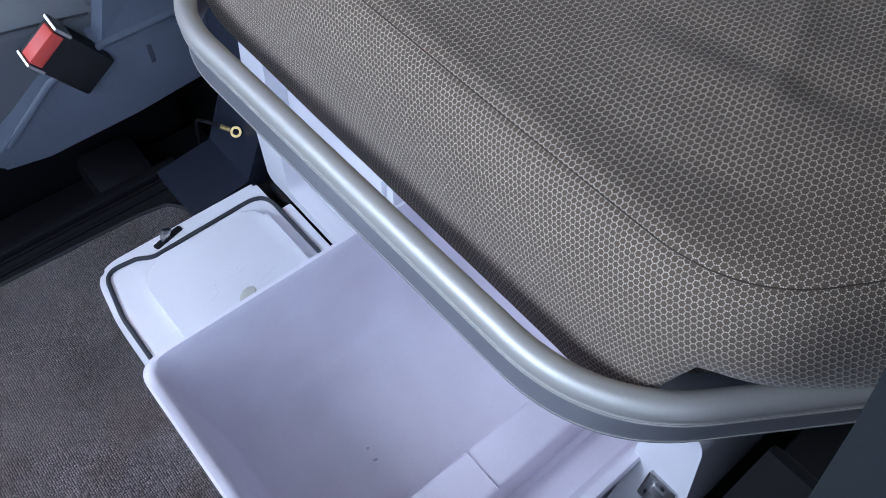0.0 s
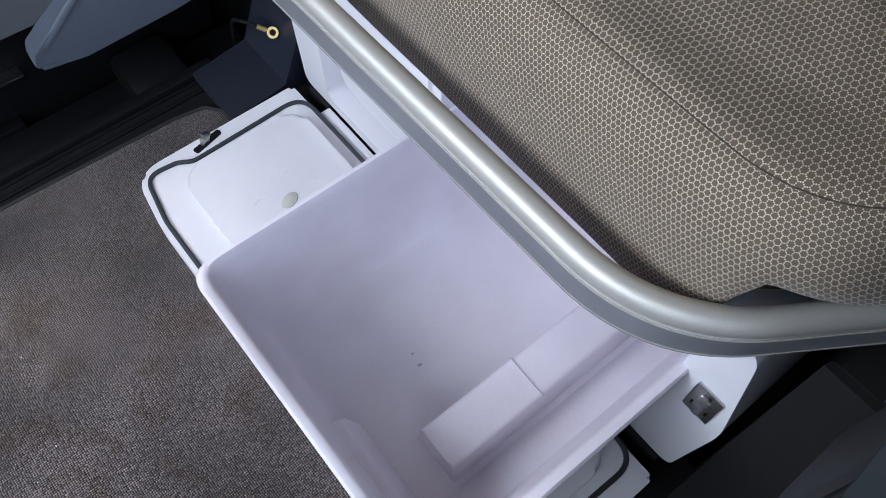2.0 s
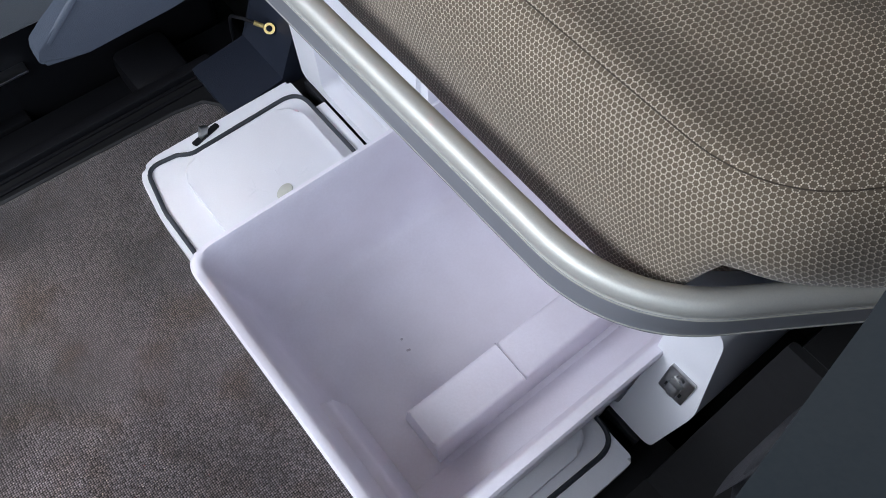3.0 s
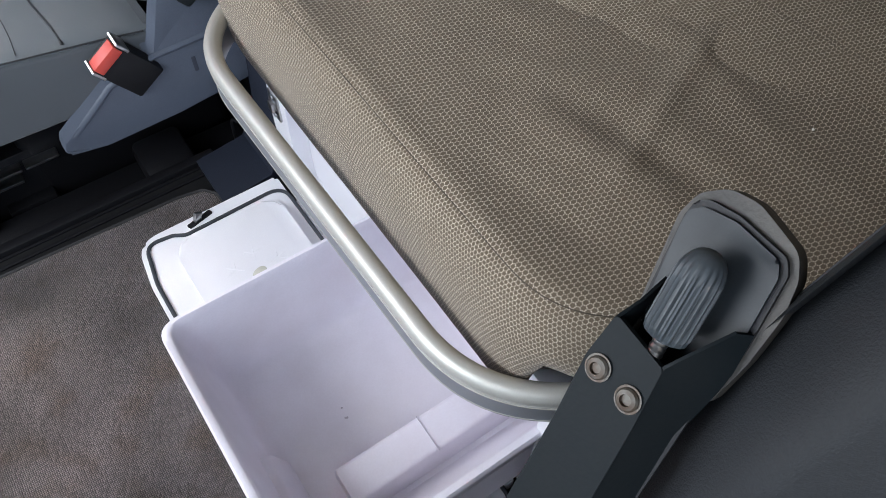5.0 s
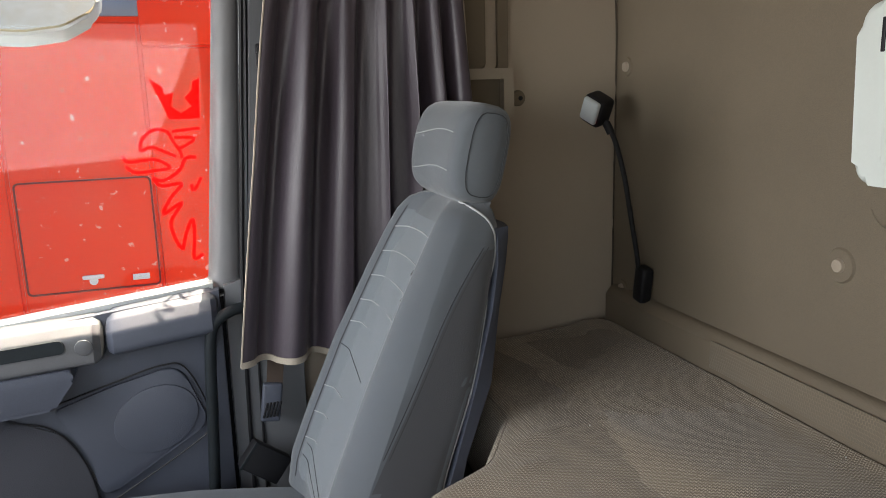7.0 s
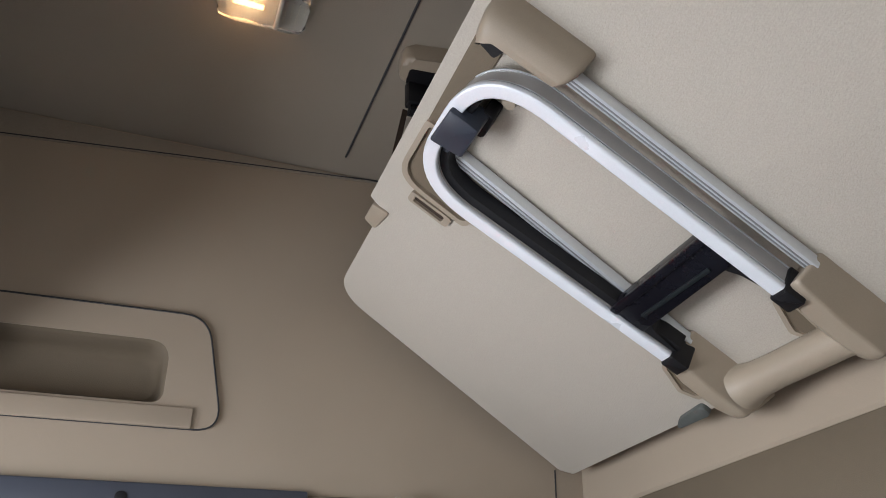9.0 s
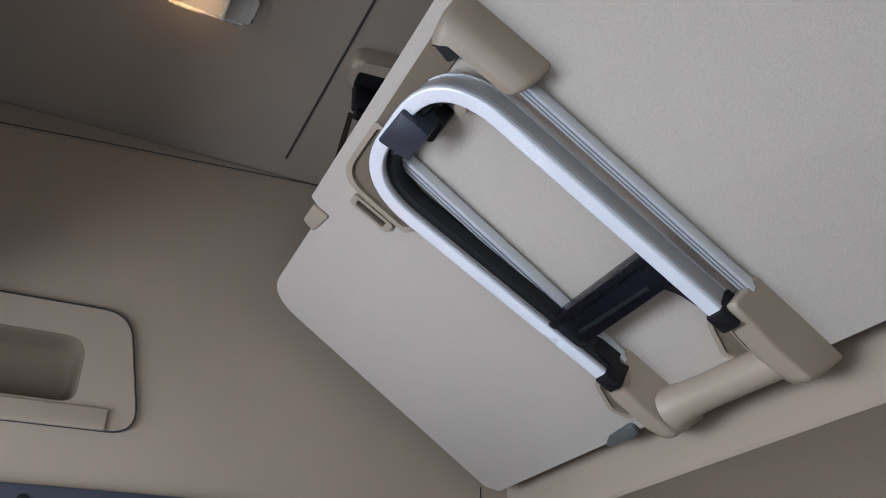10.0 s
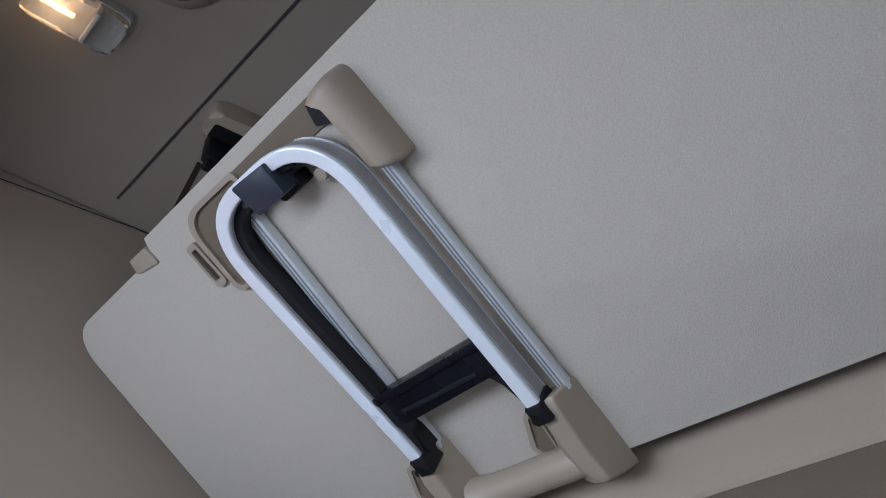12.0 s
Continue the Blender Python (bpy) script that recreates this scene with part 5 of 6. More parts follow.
            pts.append((0.335 + u * 0.96 + v * 0.22, 0.572 + 0.285 * t, 1.142 + v * 0.97 - u * 0.2))
        p("cross_stitch", tube(pts, 0.0013, 5), stitch, "", hd)
    p("side_seam", tube([(0.335 + 0.034 * c * 0.96 + 0.074 * q * 0.22, 0.5715, 1.142 + 0.074 * q * 0.97 - 0.034 * c * 0.2) for c, q in [(math.copysign(abs(math.cos(a)) ** 0.6, math.cos(a)), math.copysign(abs(math.sin(a)) ** 0.6, math.sin(a))) for a in [2 * math.pi * i / 24 for i in range(24)]]], 0.0009, 5, up=(0, 1, 0), closed=True), M_seam, "", hd)
    for yy in (0.66, 0.75):
        p("headrest_post", rod((0.312, yy, 1.03), (0.328, yy, 1.08), 0.007, 12), M_steel, "", hd)
    # side cover with lever
    cov = fillet([(-0.186, 0.256), (-0.178, 0.280), (-0.085, 0.345), (0.0, 0.372), (0.025, 0.44), (0.050, 0.505), (0.072, 0.522), (0.15, 0.508), (0.17, 0.40), (0.17, 0.262), (0.01, 0.246), (-0.12, 0.243)], [0.008, 0.015, 0.03, 0.015, 0.03, 0.02, 0.015, 0.03, 0.03, 0.02, 0.03, 0.03], 5)
    sc = p("side_cover", slab(cov, 0.442, 0.476, 0.008, 3, m=XZ), plastic, "blue-grey plastic side cover", sharp=40)
    p("cover_ridge", tube([(-0.16, 0.445, 0.285), (-0.08, 0.441, 0.352), (0.0, 0.440, 0.376), (0.10, 0.440, 0.378), (0.165, 0.440, 0.376)], 0.005, 8), plastic, "", sc)
    p("cover_slot", box(0.055, 0.062, 0.4405, 0.4425, 0.315, 0.345, 0.002), M_blue_dark, "", sc)
    lev = add(bmesh.new(), box(-0.042, 0.042, -0.016, 0.012, -0.015, 0.015, 0.007, 3), Matrix.Translation((0.097, 0.430, 0.487)) @ pose(0, 0, 0, 0, -38, 0))
    p("recline_lever", lev, M_anthracite, "dark teal recline lever", sc, sharp=40)
    bkl = Matrix.Translation((-0.045, 0.448, 0.375)) @ pose(0, 0, 0, 0, -34, 0)
    bu = p("buckle", add(bmesh.new(), box(-0.030, 0.030, -0.017, 0.017, -0.05, 0.043, 0.004), bkl), M_black, "black belt buckle", sharp=40)
    p("red_button", add(bmesh.new(), box(-0.024, 0.024, -0.0185, 0.006, 0.028, 0.0465, 0.002), bkl), M_red_plastic, "red release button", bu, sharp=40)
    p("chrome_edge", add(bmesh.new(), box(-0.031, -0.026, -0.0175, 0.0175, 0.020, 0.0445, 0.001), bkl), M_steel, "", bu)
    p("chrome_edge", add(bmesh.new(), box(0.026, 0.031, -0.0175, 0.0175, 0.020, 0.0445, 0.001), bkl), M_steel, "", bu)
    # base
    p("suspension", box(-0.26, 0.14, 0.665, 0.90, -0.07, 0.27, 0.02), M_black, "black seat suspension box")
    p("pedestal_front", slab(fillet([(-0.60, -0.14), (-0.372, -0.14), (-0.362, 0.268), (-0.50, 0.268)], 0.03), 0.585, 0.92, 0.02, 3, m=XZ), M_pedestal, "smooth grey-green pedestal cover")
    for x in (-0.508, -0.492):
        p("pedestal_groove", tube([(x - 0.02, 0.5845, -0.10), (x, 0.5845, 0.22)], 0.0015, 5), M_black)
    return st


truck_seat(1, "passenger_seat", "blue-grey cloth passenger seat with headrest and red belt buckle", M_seat, M_seat_mid, M_seat_side, M_stitch, M_blue)
# Driver's side cover takes the darker blue-grey; its shade is in the colour.
truck_seat(-1, "driver_seat", "dark driver's seat with blue-grey side cover", M_leather, M_leather, M_leather, M_seam, M_blue_dark, dx=0.0, dy=-0.065, bdx=-0.02, bdy=0.07)

# armrest arm on the driver's seat: a leaning steel channel with a ribbed knob
arm = thing("armrest_arm", (0.0, -0.463, 0.6), "black steel armrest arm with ribbed knob beside the driver's seat", "armrest")
ARM = Matrix(((0.0, 0.62, -0.785, 0.060), (-1.0, 0.0, 0.0, -0.463), (0.0, 0.785, 0.62, 0.7405), (0, 0, 0, 1)))   # x across, y up the arm, z to the front


def sheet(front, back, thick):
    """A folded steel wall between a front and a back line, in the arm's own frame."""
    rings = []
    for p, q in zip(front, back):
        p, q = Vector(p), Vector(q)
        off = Vector((thick, 0, 0))
        rings.append([ARM @ p, ARM @ q, ARM @ (q + off), ARM @ (p + off)])
    return loft(rings)


part("channel_face", slab(fillet([(0.0265, -0.26), (0.085, -0.26), (0.0290, -0.012), (0.0172, 0.0322), (-0.0285, 0.0352), (-0.0266, 0.0), (-0.0147, -0.0488)], [0, 0, 0.02, 0.003, 0.003, 0.05, 0.10], 4), -0.004, 0.0018, 0.0008, m=ARM), M_blackpaint, arm, sharp=15)
part("channel_wall", sheet([(0.0265, -0.26, 0), (-0.0147, -0.0488, 0), (-0.0266, 0.0, 0), (-0.0285, 0.034, 0.001), (-0.0275, 0.050, -0.012), (-0.0300, 0.064, -0.027)],
                           [(0.029, -0.26, -0.032), (-0.0125, -0.0488, -0.032), (-0.0245, 0.0, -0.032), (-0.0275, 0.034, -0.032), (-0.0290, 0.050, -0.032), (-0.0310, 0.066, -0.032)], 0.0022), M_blackpaint, arm)
part("channel_wall", sheet([(0.083, -0.26, 0), (0.0268, -0.012, 0), (0.0150, 0.0325, 0.001), (0.0200, 0.050, -0.004), (0.0275, 0.076, -0.018)],
                           [(0.098, -0.26, -0.034), (0.0435, -0.012, -0.034), (0.0420, 0.0325, -0.034), (0.0400, 0.050, -0.034), (0.0330, 0.078, -0.032)], 0.0022), M_blackpaint, arm)
part("channel_back", slab([(0.030, -0.26), (0.096, -0.26), (0.036, 0.05), (-0.026, 0.05)], -0.036, -0.0325, 0.001, m=ARM), M_black, arm)
for x, y in ((-0.0137, -0.0002), (0.0144, 0.0008)):
    part("bolt", lathe([(0.0001, 0), (0.0098, 0.0012), (0.0098, 0.0020), (0.0082, 0.0020), (0.0082, 0.0032), (0.0070, 0.0048), (0.0042, 0.0055), (0.0038, 0.0030), (0.0001, 0.0030)], 20, ARM @ Matrix.Translation((x, y, 0.0015))), M_rusty, arm, "worn domed bolt")
pad = fillet([(-0.030, 0.02), (0.0445, 0.02), (0.0435, 0.060), (0.0385, 0.0966), (0.0300, 0.1185), (0.0190, 0.1320), (-0.0189, 0.1390), (-0.0400, 0.1340), (-0.0535, 0.1190), (-0.0550, 0.1000)], [0.005, 0.005, 0.03, 0.03, 0.02, 0.02, 0.03, 0.02, 0.015, 0.015], 5)
plate = part("end_pad", slab(pad, -0.056, -0.0385, 0.007, 4, m=ARM), M_worn_rubber, arm, "worn brownish-grey rubber end pad")
rim_ = fillet([(-0.027, 0.02), (0.0440, 0.03), (0.0372, 0.0680), (0.0240, 0.1185), (0.0160, 0.1262), (-0.0220, 0.1262), (-0.0430, 0.1215), (-0.0505, 0.1150), (-0.0500, 0.1030)], [0.005, 0.005, 0.02, 0.008, 0.008, 0.02, 0.01, 0.006, 0.006], 5)
part("pad_rim", slab(rim_, -0.043, -0.034, 0.002, 2, m=ARM), M_black, plate, "black edge of the end plate")
front_ = fillet([(-0.0250, 0.03), (0.0345, 0.03), (0.0330, 0.0700), (0.0215, 0.1140), (0.0145, 0.1225), (-0.0205, 0.1228), (-0.0420, 0.1165), (-0.0485, 0.1085), (-0.0475, 0.1000)], [0.005, 0.005, 0.02, 0.008, 0.008, 0.02, 0.01, 0.006, 0.006], 5)
part("end_plate", slab(front_, -0.036, -0.0305, 0.002, 3, m=ARM), M_plate, plate, "dark blue-grey plastic end plate")
kb = ARM @ Matrix.Translation((0.0045, 0.030, -0.006)) @ pose(0, 0, 0, 0, 0, 12) @ pose(0, 0, 0, -90, 0, 0)
rings = []
for h, r, rib in ((0.014, 0.0105, 0), (0.016, 0.0135, 1), (0.022, 0.0150, 1), (0.054, 0.0150, 1), (0.060, 0.0149, 0.9), (0.065, 0.0144, 0.5), (0.069, 0.0134, 0.15), (0.0725, 0.0117, 0), (0.0753, 0.0094, 0), (0.0772, 0.0065, 0), (0.0782, 0.0035, 0), (0.0785, 0.0008, 0)):
    rings.append([((r + 0.0011 * rib * (1 if i % 4 < 2 else -1)) * math.cos(2 * math.pi * i / 72), (r + 0.0011 * rib * (1 if i % 4 < 2 else -1)) * math.sin(2 * math.pi * i / 72), h) for i in range(72)])
bm = loft(rings)
bmesh.ops.transform(bm, matrix=kb, verts=bm.verts)
part("knob", bm, M_knob, arm, "ribbed dark grey knob", sharp=50)
bm = loft([[(0.006 * math.cos(2 * math.pi * i / 16) * (1 if k % 2 else 0.85), 0.006 * math.sin(2 * math.pi * i / 16) * (1 if k % 2 else 0.85), -0.004 + 0.0022 * k) for i in range(16)] for k in range(9)])
bmesh.ops.transform(bm, matrix=kb, verts=bm.verts)
part("threaded_stud", bm, M_steel, arm, "threaded steel stud", sharp=25)

# belts at the far pillar
belt = thing("seat_belt", (-0.01, 1.0, 0.5), "dark seat belt with ribbed tongue hanging at the pillar", "seat belt")
part("webbing", sweep([(0.01, 1.016, 1.1), (-0.004, 1.012, 0.8), (-0.012, 1.0, 0.66), (-0.018, 0.99, 0.62)], [(-0.018, -0.0012), (0.018, -0.0012), (0.018, 0.0012), (-0.018, 0.0012)], up=(0, 1, 0)), M_strap, belt)
tg = part("tongue", add(bmesh.new(), box(-0.022, 0.022, -0.008, 0.008, -0.045, 0.045, 0.006, 3), Matrix.Translation((-0.028, 0.985, 0.580)) @ pose(0, 0, 0, 0, 8, 0)), M_blue_dark, belt, "dark plastic belt tongue")
for k in range(5):
    part("rib", add(bmesh.new(), box(-0.0025, 0.0025, -0.0105, -0.007, -0.018, 0.018, 0.001), Matrix.Translation((-0.028 + (k - 2) * 0.0075, 0.985, 0.565)) @ pose(0, 0, 0, 0, 18, 0)), M_black, tg)
fb_ = thing("far_buckle", (-0.06, 0.975, 0.43), "black belt buckle lying beside the far seat edge", "belt buckle")
part("buckle", add(bmesh.new(), box(-0.034, 0.034, -0.016, 0.016, -0.05, 0.05, 0.006), Matrix.Translation((-0.055, 0.955, 0.455)) @ pose(0, 0, 0, 0, -52, 10)), M_black, fb_)
part("buckle_edge", add(bmesh.new(), box(-0.034, 0.034, -0.0175, -0.014, 0.044, 0.05, 0.001), Matrix.Translation((-0.055, 0.955, 0.455)) @ pose(0, 0, 0, 0, -52, 10)), M_anthracite, fb_)
whole("coat_hook", add(rod((0.006, 1.03, 1.345), (0.006, 1.0, 1.345), 0.009, 12, 0.002), box(-0.003, 0.015, 1.012, 1.02, 1.31, 1.36, 0.004)), M_black, "small black plastic hook on the pillar", "hook")

# ---- curtain ----
track = thing("curtain_rail", (-0.3, 1.0, 1.578), "thin pale aluminium curtain rail with gliders", "curtain rail")
part("rail_bar", box(-1.38, 0.605, 0.986, 0.996, 1.579, 1.586, 0.001), M_alu_white, track)
part("rail_groove", box(-1.38, 0.604, 0.988, 0.995, 1.5755, 1.579), M_anthracite, track, "dark slot of the rail")
part("rail_lip", box(-1.38, 0.605, 0.986, 0.996, 1.5720, 1.5755, 0.001), M_pale, track)
for k in range(16):
    part("glider", box(0.055 + k * 0.0255, 0.062 + k * 0.0255, 0.987, 0.995, 1.560, 1.5725, 0.001), M_grey_rubber, track)
part("glider", box(0.532, 0.54, 0.987, 0.995, 1.558, 1.5735, 0.001), M_whitepaint, track)
part("stop", box(0.14, 0.165, 0.984, 0.998, 1.584, 1.596, 0.002), M_pale, track)
for x in (0.284, 0.508):
    hk2 = thing("rail_bracket", (x, 1.03, 1.6), "beige plastic rail bracket with a screw hole", "bracket", "curtain rail brackets")
    part("plate", slab(fillet([(x - 0.025, 1.583), (x + 0.025, 1.583), (x + 0.028, 1.655), (x + 0.022, 1.668), (x - 0.022, 1.668), (x - 0.028, 1.655)], 0.010, 5), 1.004, 1.034, 0.006, 3, m=XZ), M_beige_plastic, hk2)
    part("clip", box(x - 0.018, x + 0.018, 0.982, 1.012, 1.565, 1.594, 0.006), M_beige_plastic, hk2)
    part("screw_hole", rod((x + 0.002, 1.006, 1.618), (x + 0.002, 1.0032, 1.618), 0.0095, 16), M_black, hk2)


def curtain_y(u, v):
    """u along the rail 0..1, v down 0..1."""
    a = 0.008 + 0.024 * min(1.0, v * 2.6)
    q = u ** 1.22
    f1 = math.sin(q * 2 * math.pi * 6.3 + 0.9 * math.sin(u * 8) + 0.6 * v * (1 - u) + 0.9)
    w = math.copysign(abs(f1) ** 0.72, f1) * (1 - 0.25 * math.sin(u * 11 + 2)) + 0.14 * math.sin(q * 2 * math.pi * 13.1 + 1.7 + 1.1 * v)
    pinch = 0.013 * math.sin(u * 2 * math.pi * 15 + 0.6) * max(0.0, 1 - v * 6) ** 1.5
    return 0.982 - a * w * 0.8 + pinch - 0.012 * v


bm = bmesh.new()
NU, NV = 240, 60
rows = []
for j in range(NV + 1):
    v = j / NV
    row = []
    for i in range(NU + 1):
        u = i / NU
        xl = 0.044 - 0.142 * v ** 0.8
        xr = 0.442 + 0.05 * v
        x = xl + (xr - xl) * u + 0.010 * math.sin(u ** 1.22 * 2 * math.pi * 6.3 + 1.2) * min(1, v * 2)
        row.append(bm.verts.new((x, curtain_y(u, v), 1.566 - 0.885 * v)))
    rows.append(row)
for a, b in zip(rows, rows[1:]):
    for i in range(NU):
        bm.faces.new((a[i], a[i + 1], b[i + 1], b[i]))
cur = whole("curtain", bm, M_curtain, "dark purple-grey curtain hanging in folds from the rail", "curtain", sharp=180)
so = cur.modifiers.new("cloth", 'SOLIDIFY')
so.thickness = 0.0016


def cur_pt(u, v, out=0.0):
    xl = 0.044 - 0.142 * v ** 0.8
    xr = 0.442 + 0.05 * v
    x = xl + (xr - xl) * u + 0.010 * math.sin(u ** 1.22 * 2 * math.pi * 6.3 + 1.2) * min(1, v * 2)
    return Vector((x, curtain_y(u, v) - out, 1.566 - 0.885 * v))


part("hem", sweep([cur_pt(i / 120, 0.995) for i in range(121)], [(-0.0022, -0.007), (0.0022, -0.007), (0.0022, 0.007), (-0.0022, 0.007)]), M_hem, cur, "pale sewn hem")
part("edge_tape", tube([cur_pt(1.0, j / 30) for j in range(31)], 0.003, 6, up=(0, 1, 0)), M_hem, cur, "pale sewn edge")
part("edge_tape", tube([cur_pt(0.0, j / 30) for j in range(31)], 0.0022, 6, up=(0, 1, 0)), M_hem, cur, "pale sewn edge")

# ---- fittings on the walls by the bunk ----
for y, z in ((1.030, 1.296), (1.030, 0.732), (0.332, 0.942), (0.408, 1.60), (-0.35, 0.942)):
    stud = thing("wall_stud", (0.893, y, z), "round beige button on the rear wall lining", "stud", "wall buttons")
    big = 1.35 if abs(z - 0.942) < 0.01 else 1.0
    part("collar", lathe([(0.0001, 0), (0.024 * big, 0), (0.021 * big, 0.005), (0.0001, 0.006)], 24, facing((0.894, y, z), (-1, 0, 0))), M_beige_wall, stud)
    part("button", lathe([(0.0001, 0), (0.013, 0), (0.011, 0.006), (0.0001, 0.008)], 20, facing((0.889, y, z), (-1, 0, 0))), M_beige, stud)
scr = thing("wall_screw", (0.622, 1.085, 1.228), "screw in a round beige washer on the side wall", "screw")
part("washer", lathe([(0.0001, 0), (0.02, 0), (0.018, 0.005), (0.0001, 0.006)], 24, facing((0.622, 1.086, 1.228), (0, -1, 0))), M_beige_wall, scr)
part("screw", lathe([(0.0001, 0), (0.006, 0), (0.005, 0.003), (0.0001, 0.003)], 12, facing((0.627, 1.081, 1.228), (0, -1, 0))), M_black, scr)
cup = thing("wall_pocket", (0.54, 1.085, 1.2), "moulded beige pocket on the side wall", "pocket")
o2 = fillet([(0.462, 1.29), (0.592, 1.29), (0.592, 1.545), (0.462, 1.545)], [0.01, 0.01, 0.05, 0.05], 6)
i2 = fillet([(0.478, 1.30), (0.566, 1.30), (0.566, 1.522), (0.478, 1.522)], [0.01, 0.01, 0.04, 0.04], 6)
part("moulding", frame_slab(o2, i2, 1.072, 1.09, XZ), M_beige_wall, cup)
part("inner_moulding", slab(fillet([(0.462, 1.30), (0.535, 1.30), (0.535, 1.50), (0.462, 1.50)], [0.01, 0.01, 0.05, 0.03], 6), 1.074, 1.09, 0.006, 3, m=XZ), M_beige_wall, cup)
part("box_frame", frame_slab([(0.46, 1.185), (0.598, 1.185), (0.598, 1.300), (0.46, 1.300)], [(0.46, 1.20), (0.572, 1.20), (0.572, 1.275), (0.46, 1.275)], 1.052, 1.09, XZ), M_beige_plastic, cup)
part("box_inside", box(0.46, 0.575, 1.076, 1.088, 1.195, 1.28), M_beige_wall, cup)

lamp = thing("reading_lamp", (0.89, 0.84, 0.75), "black gooseneck reading lamp on the rear wall", "lamp")
part("foot", add(bmesh.new(), box(-0.016, 0.016, -0.021, 0.021, -0.045, 0.045, 0.008, 3), Matrix.Translation((0.872, 0.905, 0.775)) @ pose(0, 0, 0, 8, 0, 0)), M_black, lamp, "black clip foot")
part("gooseneck", tube(smooth_path([(0.862, 0.908, 0.805), (0.858, 0.917, 0.86), (0.85, 0.935, 0.95), (0.84, 0.95, 1.04), (0.825, 0.968, 1.12), (0.805, 0.98, 1.17)]), 0.0062, 10, up=(1, 0, 0)), M_black, lamp)
hd_m = Matrix.Translation((0.788, 0.992, 1.198)) @ pose(0, 0, 0, 28, -12, 20)
hd_ = part("lamp_head", add(bmesh.new(), box(-0.026, 0.026, -0.030, 0.030, -0.036, 0.036, 0.012, 3), hd_m), M_black, lamp)
part("lamp_shade", add(bmesh.new(), box(-0.034, -0.018, -0.024, 0.024, -0.026, 0.032, 0.007, 3), hd_m), M_pale, hd_, "pale grey lamp face")
part("collar", rod((0.806, 0.98, 1.165), (0.816, 0.972, 1.14), 0.010, 12), M_black, lamp)

vent = thing("air_unit", (0.86, 0.13, 1.08), "pale grey plastic air unit with slots on the rear wall", "air unit")
part("casing", slab(fillet([(-0.16, 1.095), (0.268, 1.095), (0.280, 1.372), (-0.16, 1.372)], [0.04, 0.035, 0.05, 0.05], 6), 0.832, 0.893, 0.014, 3, m=YZ), M_unit, vent)
part("face_panel", slab(fillet([(-0.10, 1.125), (0.215, 1.125), (0.215, 1.27), (-0.10, 1.27)], 0.02), 0.828, 0.836, 0.003, m=YZ), M_unit, vent)
for k in range(9):
    part("slot", box(0.8305, 0.8335, 0.225 - k * 0.016, 0.232 - k * 0.016, 1.295, 1.345, 0.001), M_black, vent)
part("wall_bulge", slab(fillet([(-0.15, 1.38), (0.292, 1.38), (0.27, 1.462), (-0.15, 1.462)], [0.01, 0.02, 0.06, 0.02], 6), 0.872, 0.895, 0.012, 3, m=YZ), M_beige_wall, vent, "moulded bulge above the unit")
part("wall_bulge", slab(fillet([(-0.15, 1.02), (0.262, 1.02), (0.29, 1.10), (-0.15, 1.10)], [0.01, 0.05, 0.02, 0.02], 6), 0.878, 0.895, 0.010, 3, m=YZ), M_beige_wall, vent)

# ---- ceiling fittings ----
cl = thing("ceiling_lamp", (-0.22, 0.42, 2.5), "switched-on interior lamp with clear ribbed lens", "lamp")
lo_ = fillet([(-0.315, 0.355), (-0.135, 0.345), (-0.135, 0.448), (-0.315, 0.448)], 0.022, 6)
part("base", slab(lo_, 2.484, 2.502, 0.003), M_pale, cl)
lens = part("lens", slab([(-0.225 + (x + 0.225) * 0.98, 0.40 + (y - 0.40) * 0.96) for x, y in lo_], 2.462, 2.4835, 0.006, 3), M_lens, cl, "clear ribbed lens")
lens.visible_shadow = False
part("bulb", rod((-0.285, 0.40, 2.474), (-0.225, 0.40, 2.474), 0.006, 10), M_bulb, cl, "glowing warm bulb")
part("divider", box(-0.198, -0.190, 0.358, 0.442, 2.459, 2.484, 0.001), M_pale, cl)
for k in range(14):
    part("lens_rib", box(-0.31 + k * 0.0125, -0.307 + k * 0.0125, 0.36, 0.44, 2.4605, 2.4625), M_lens, lens)
bl_ = new("lamp_bulb_light", bpy.data.lights.new("lamp_bulb_light", 'POINT'))
bl_.data.energy, bl_.data.color, bl_.data.shadow_soft_size = 0.08, (1.0, 0.62, 0.32), 0.02
bl_.location = (-0.255, 0.40, 2.445)
hatch_ = thing("roof_hatch", (-0.35, -0.05, 2.5), "beige roof hatch cover with a screw in its rounded corner", "roof hatch")
c_o = fillet([(-0.66, -0.36), (-0.040, -0.36), (-0.040, 0.282), (-0.66, 0.282)], 0.10, 8)
c_i = fillet([(-0.632, -0.332), (-0.068, -0.332), (-0.068, 0.254), (-0.632, 0.254)], 0.075, 8)
part("bezel", loft([[(x, y, 2.502) for x, y in c_o], [(x * 0.985 - 0.005, y * 0.985, 2.486) for x, y in c_o], [(x, y, 2.474) for x, y in c_i], [(x, y, 2.502) for x, y in c_i]], caps=False), M_ceiling, hatch_, "soft raised edge", sharp=60)
part("cover", slab([(-0.35 + (x + 0.35) * 0.985, -0.039 + (y + 0.039) * 0.985) for x, y in c_i], 2.472, 2.502, 0.003), M_beige_plastic, hatch_, "smooth beige cover")
part("screw", lathe([(0.0001, 0), (0.010, 0), (0.009, 0.003), (0.004, 0.004), (0.0001, 0.001)], 16, facing((-0.1, 0.212, 2.472), (0, 0, -1))), M_anthracite, hatch_)
